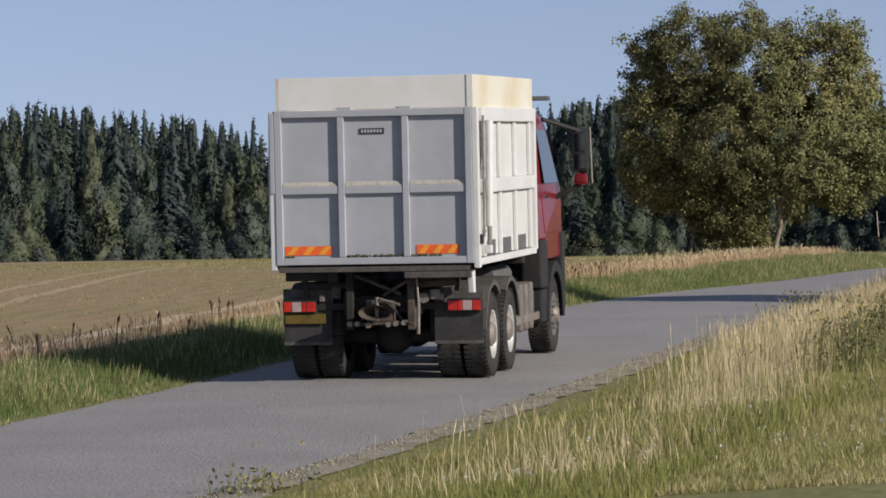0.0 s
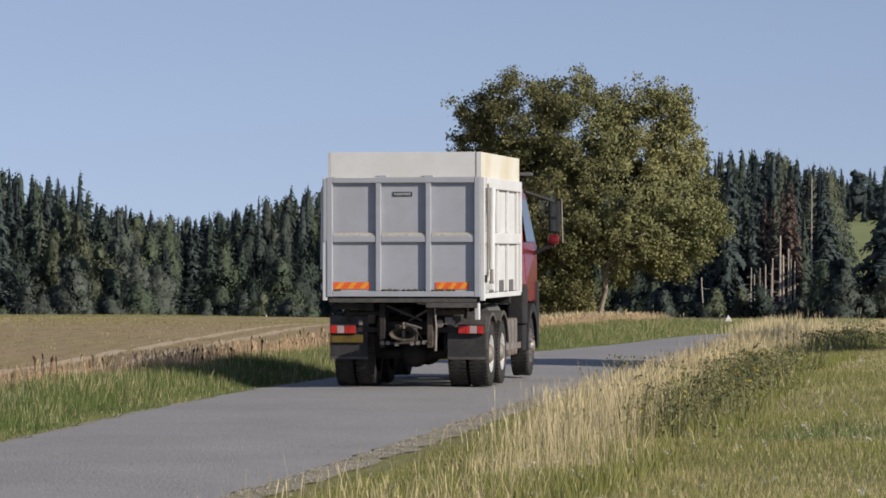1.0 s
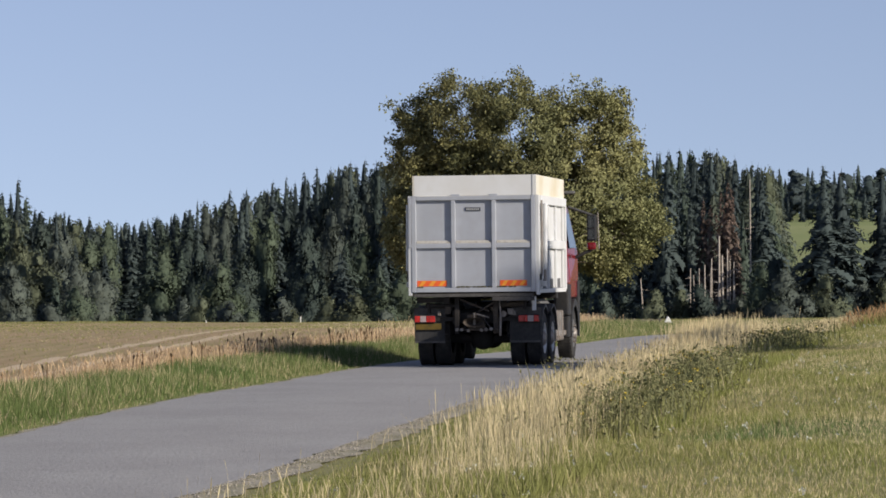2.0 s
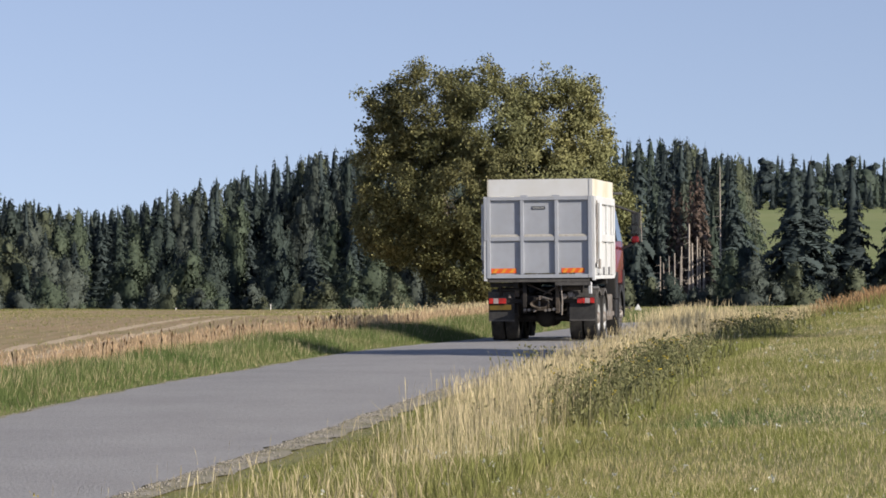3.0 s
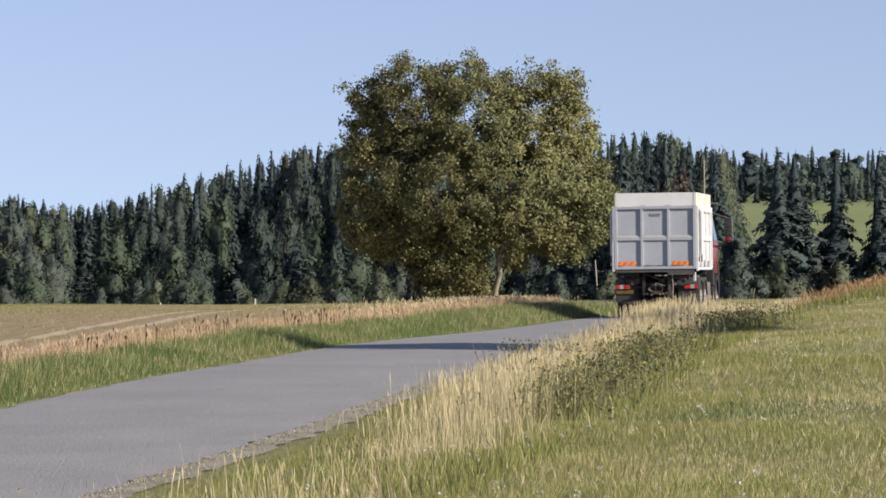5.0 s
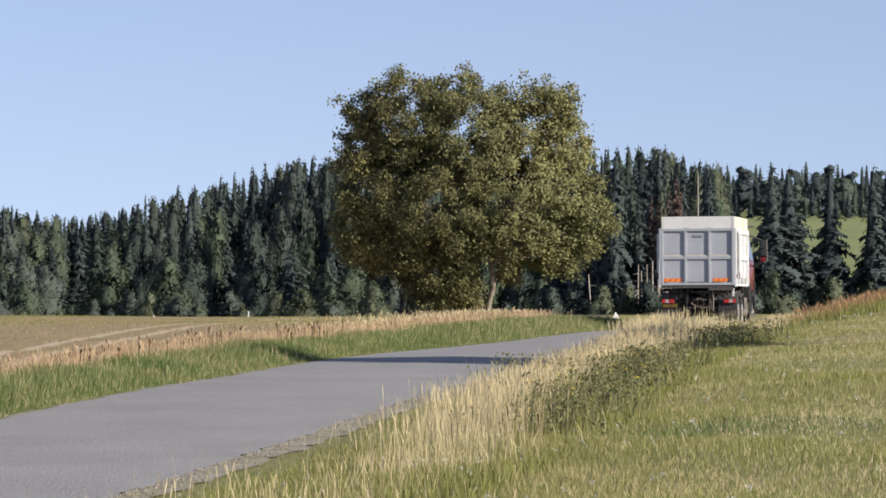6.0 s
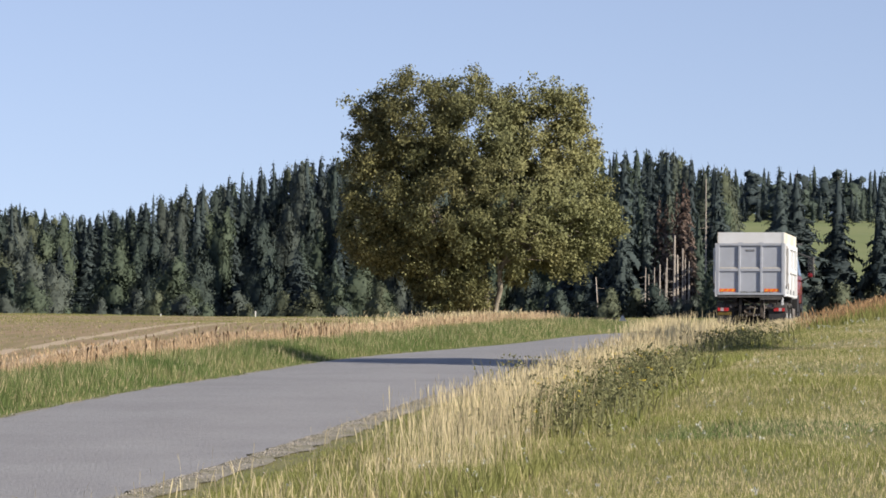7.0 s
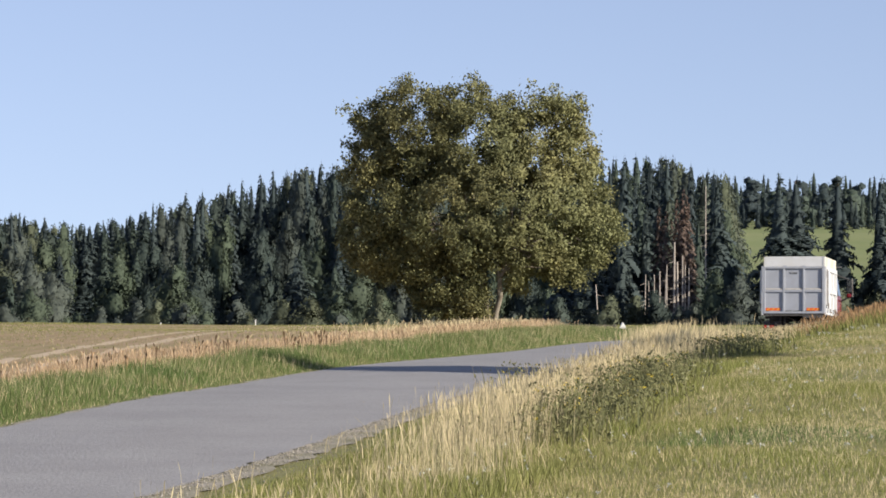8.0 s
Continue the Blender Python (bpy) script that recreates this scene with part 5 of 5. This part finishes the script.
    blades("field_stubble", on_land(x, y), 0.03 + 0.04 * rng.random(len(x)), 0.010, M_STRAW, "thin pale stubble on the brown field", 28, 0.4, 0.3, short=True)
    x, y, u, rng = strew(80000, 60, 275, -70, -5.6, 29, 0.6)
    blades("field_sprouts", on_land(x, y), 0.03 + 0.05 * rng.random(len(x)), 0.014, M_GREEN, "sparse green sprouts on the brown field", 30, 0.5, 0.3, short=True)


build_grass()
# ======== small things of the land ========
M_POST = mat("weathered_fence_wood", (0.10, 0.09, 0.08), 0.9, second=(0.15, 0.13, 0.11), scale=3, fine=20)
M_STAKE = mat("white_stake_paint", (0.75, 0.74, 0.70), 0.7, second=(0.65, 0.63, 0.58), scale=5, fine=30)


def build_stake(x, y, h):
    z = float(land_z(x, y))
    t = tagged(new("marker_stake"), "short white marker stake at the field's far edge", "stake")
    t.location = (x, y, z)
    part("post", box(-0.035, 0.035, -0.03, 0.03, -0.1, h, 0.01), M_STAKE, t)
    part("cap", box(-0.04, 0.04, -0.035, 0.035, h + 0.001, h + 0.04, 0.01), M_POST, t)


def build_fence():
    y = 135.0
    fence = tagged(new("fence"), "low weathered wooden rail fence at the bend", "fence")
    x0, x1 = 4.05, 6.3
    z = float(land_z(5.5, y))
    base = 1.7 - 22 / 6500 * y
    fence.location = (0, y, 0)
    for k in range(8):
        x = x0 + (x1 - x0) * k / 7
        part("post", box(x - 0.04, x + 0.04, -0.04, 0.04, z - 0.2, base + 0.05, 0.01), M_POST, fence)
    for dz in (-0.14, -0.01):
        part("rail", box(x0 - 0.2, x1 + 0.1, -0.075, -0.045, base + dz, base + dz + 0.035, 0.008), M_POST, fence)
    sign = tagged(new("fence_end_marker"), "white triangular marker at the end of the fence", "marker")
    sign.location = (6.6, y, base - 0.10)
    bm = bmesh.new()
    lo = [bm.verts.new(p) for p in ((-0.15, -0.1, 0), (0.15, -0.1, 0), (0, -0.1, 0.25))]
    hi = [bm.verts.new(p) for p in ((-0.15, 0.1, 0), (0.15, 0.1, 0), (0, 0.1, 0.25))]
    bm.faces.new(lo)
    bm.faces.new(hi[::-1])
    for i in range(3):
        bm.faces.new((lo[i], hi[i], hi[(i + 1) % 3], lo[(i + 1) % 3]))
    bmesh.ops.recalc_face_normals(bm, faces=bm.faces[:])
    bmesh.ops.bevel(bm, geom=bm.edges[:], offset=0.015, segments=2, affect="EDGES")
    part("white_gable", bm, M_STAKE, sign)
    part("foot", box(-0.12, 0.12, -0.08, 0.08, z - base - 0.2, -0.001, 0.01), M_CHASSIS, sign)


def build_shrub(x, y, r, h, seed):
    rng = np.random.default_rng(seed)
    z = float(land_z(x, y))
    t = tagged(new("shrub"), "small dark green bush in the verge grass", "shrub")
    t.location = (x, y, z)
    bm = bmesh.new()
    for k in range(7):
        a = k * 0.9
        rod((0, 0, -0.05), (r * 0.6 * math.cos(a), r * 0.6 * math.sin(a), h * 0.8), 0.02, 5, bm, 0.006)
    part("stems", bm, M_BARK, t)
    pts = shell_points([(0, 0, h * 0.5, r, r, h * 0.5), (r * 0.3, 0, h * 0.7, r * 0.6, r * 0.6, h * 0.35)], 260, rng, 0.3)
    v, f = leaf_cloud(pts, 12, 0.08, 0.09, rng)
    mesh_obj("foliage", v, f, M_WEED, t)


build_stake(-0.0510 * 255, 255, 0.42)
build_stake(-0.0768 * 258, 258, 0.16)
build_fence()
build_shrub(2.45, 126.0, 0.42, 0.5, 5)
build_shrub(7.3, 92.5, 0.5, 0.45, 6)


def build_stones():
    """Loose gravel along the right edge of the asphalt."""
    rng = np.random.default_rng(40)
    base = np.array([(1, 0, 0), (-1, 0, 0), (0, 1, 0), (0, -1, 0), (0, 0, 0.8), (0, 0, -0.6)], float)
    tri = np.array([(0, 2, 4), (2, 1, 4), (1, 3, 4), (3, 0, 4), (2, 0, 5), (1, 2, 5), (3, 1, 5), (0, 3, 5)])
    n = 8500
    y = rng.uniform(27, 92, n)
    u = ROAD_HALF + np.abs(rng.normal(0.12, 0.22, n)) * rng.uniform(0.3, 1.2, n) - 0.03
    left = rng.random(n) < 0.05
    u = np.where(left, -ROAD_HALF - np.abs(rng.normal(0, 0.10, n)), u)
    s = rng.uniform(0.004, 0.015, n)[:, None, None]
    j = rng.uniform(0.6, 1.4, (n, 6, 1))
    a = rng.uniform(0, 6.28, n)
    v = base[None] * s * j
    c, d = np.cos(a)[:, None], np.sin(a)[:, None]
    v = np.stack([v[..., 0] * c - v[..., 1] * d, v[..., 0] * d + v[..., 1] * c, v[..., 2]], -1)
    p = np.stack([road_x(y) + u, y, road_z(y) - 0.03], -1)
    v = (v + p[:, None]).reshape(-1, 3)
    f = (np.arange(n)[:, None, None] * 6 + tri[None]).reshape(-1, 3)
    tagged(mesh_obj("gravel_stones", v, f, M_STONE), "loose pale gravel stones along the road edge", "gravel", kind="stuff")


M_STONE = mat("gravel_stone", (0.33, 0.30, 0.25), 0.9, second=(0.26, 0.235, 0.195), scale=3, fine=30, island=0.4)
build_stones()
# ======== what moves ========
TRUCK_ROWS = (
    (0.0, -4.136, 43.667, 1.505, 6.13, 1.66), (0.5, -3.227, 50.2, 1.70, 6.7, 1.4), (1.0, -2.239, 56.875, 1.845, 7.1, 0.9),
    (1.5, -1.283, 63.569, 1.922, 7.6, 0.8), (2.0, -0.261, 70.434, 2.027, 8.0, 0.6), (3.5, 2.911, 89.085, 2.116, 8.46, 0.45),
    (4.0, 3.979, 95.0, 2.148, 8.7, 0.5), (5.5, 7.395, 113.95, 2.290, 9.97, 0.2), (6.0, 8.535, 119.706, 2.276, 10.2, 0.0),
    (6.5, 9.723, 125.2, 2.221, 10.4, -0.6), (7.0, 10.992, 131.467, 2.12, 10.9, -1.2), (7.5, 12.431, 138.0, 1.896, 11.5, -1.5),
    (8.0, 13.752, 144.068, 1.696, 11.7, -1.5),
)
GATE_SILL = 1.42


def motions():
    rows = []
    for t, x, y, z, head, pitch in TRUCK_ROWS:
        m = pose(x, y, z, pitch, 0, -head) @ pose(0, 0, -GATE_SILL)
        rows.append((t, m))
    walk(truck, rows)
    # the wheels roll with the way that the truck has gone
    ts = [r[0] for r in TRUCK_ROWS]
    gone = [0.0]
    for a, b in zip(TRUCK_ROWS, TRUCK_ROWS[1:]):
        gone.append(gone[-1] + math.dist(a[1:3], b[1:3]))
    way = spline(ts, gone)
    for hub, m, side in WHEELS:
        turns = []
        for k in range(8 * FPS + 1):
            t = k / FPS
            turns.append((t, m @ Matrix.Rotation(-side * float(way(t)) / WHEEL_R, 4, "X")))
        walk(hub, turns)


motions()
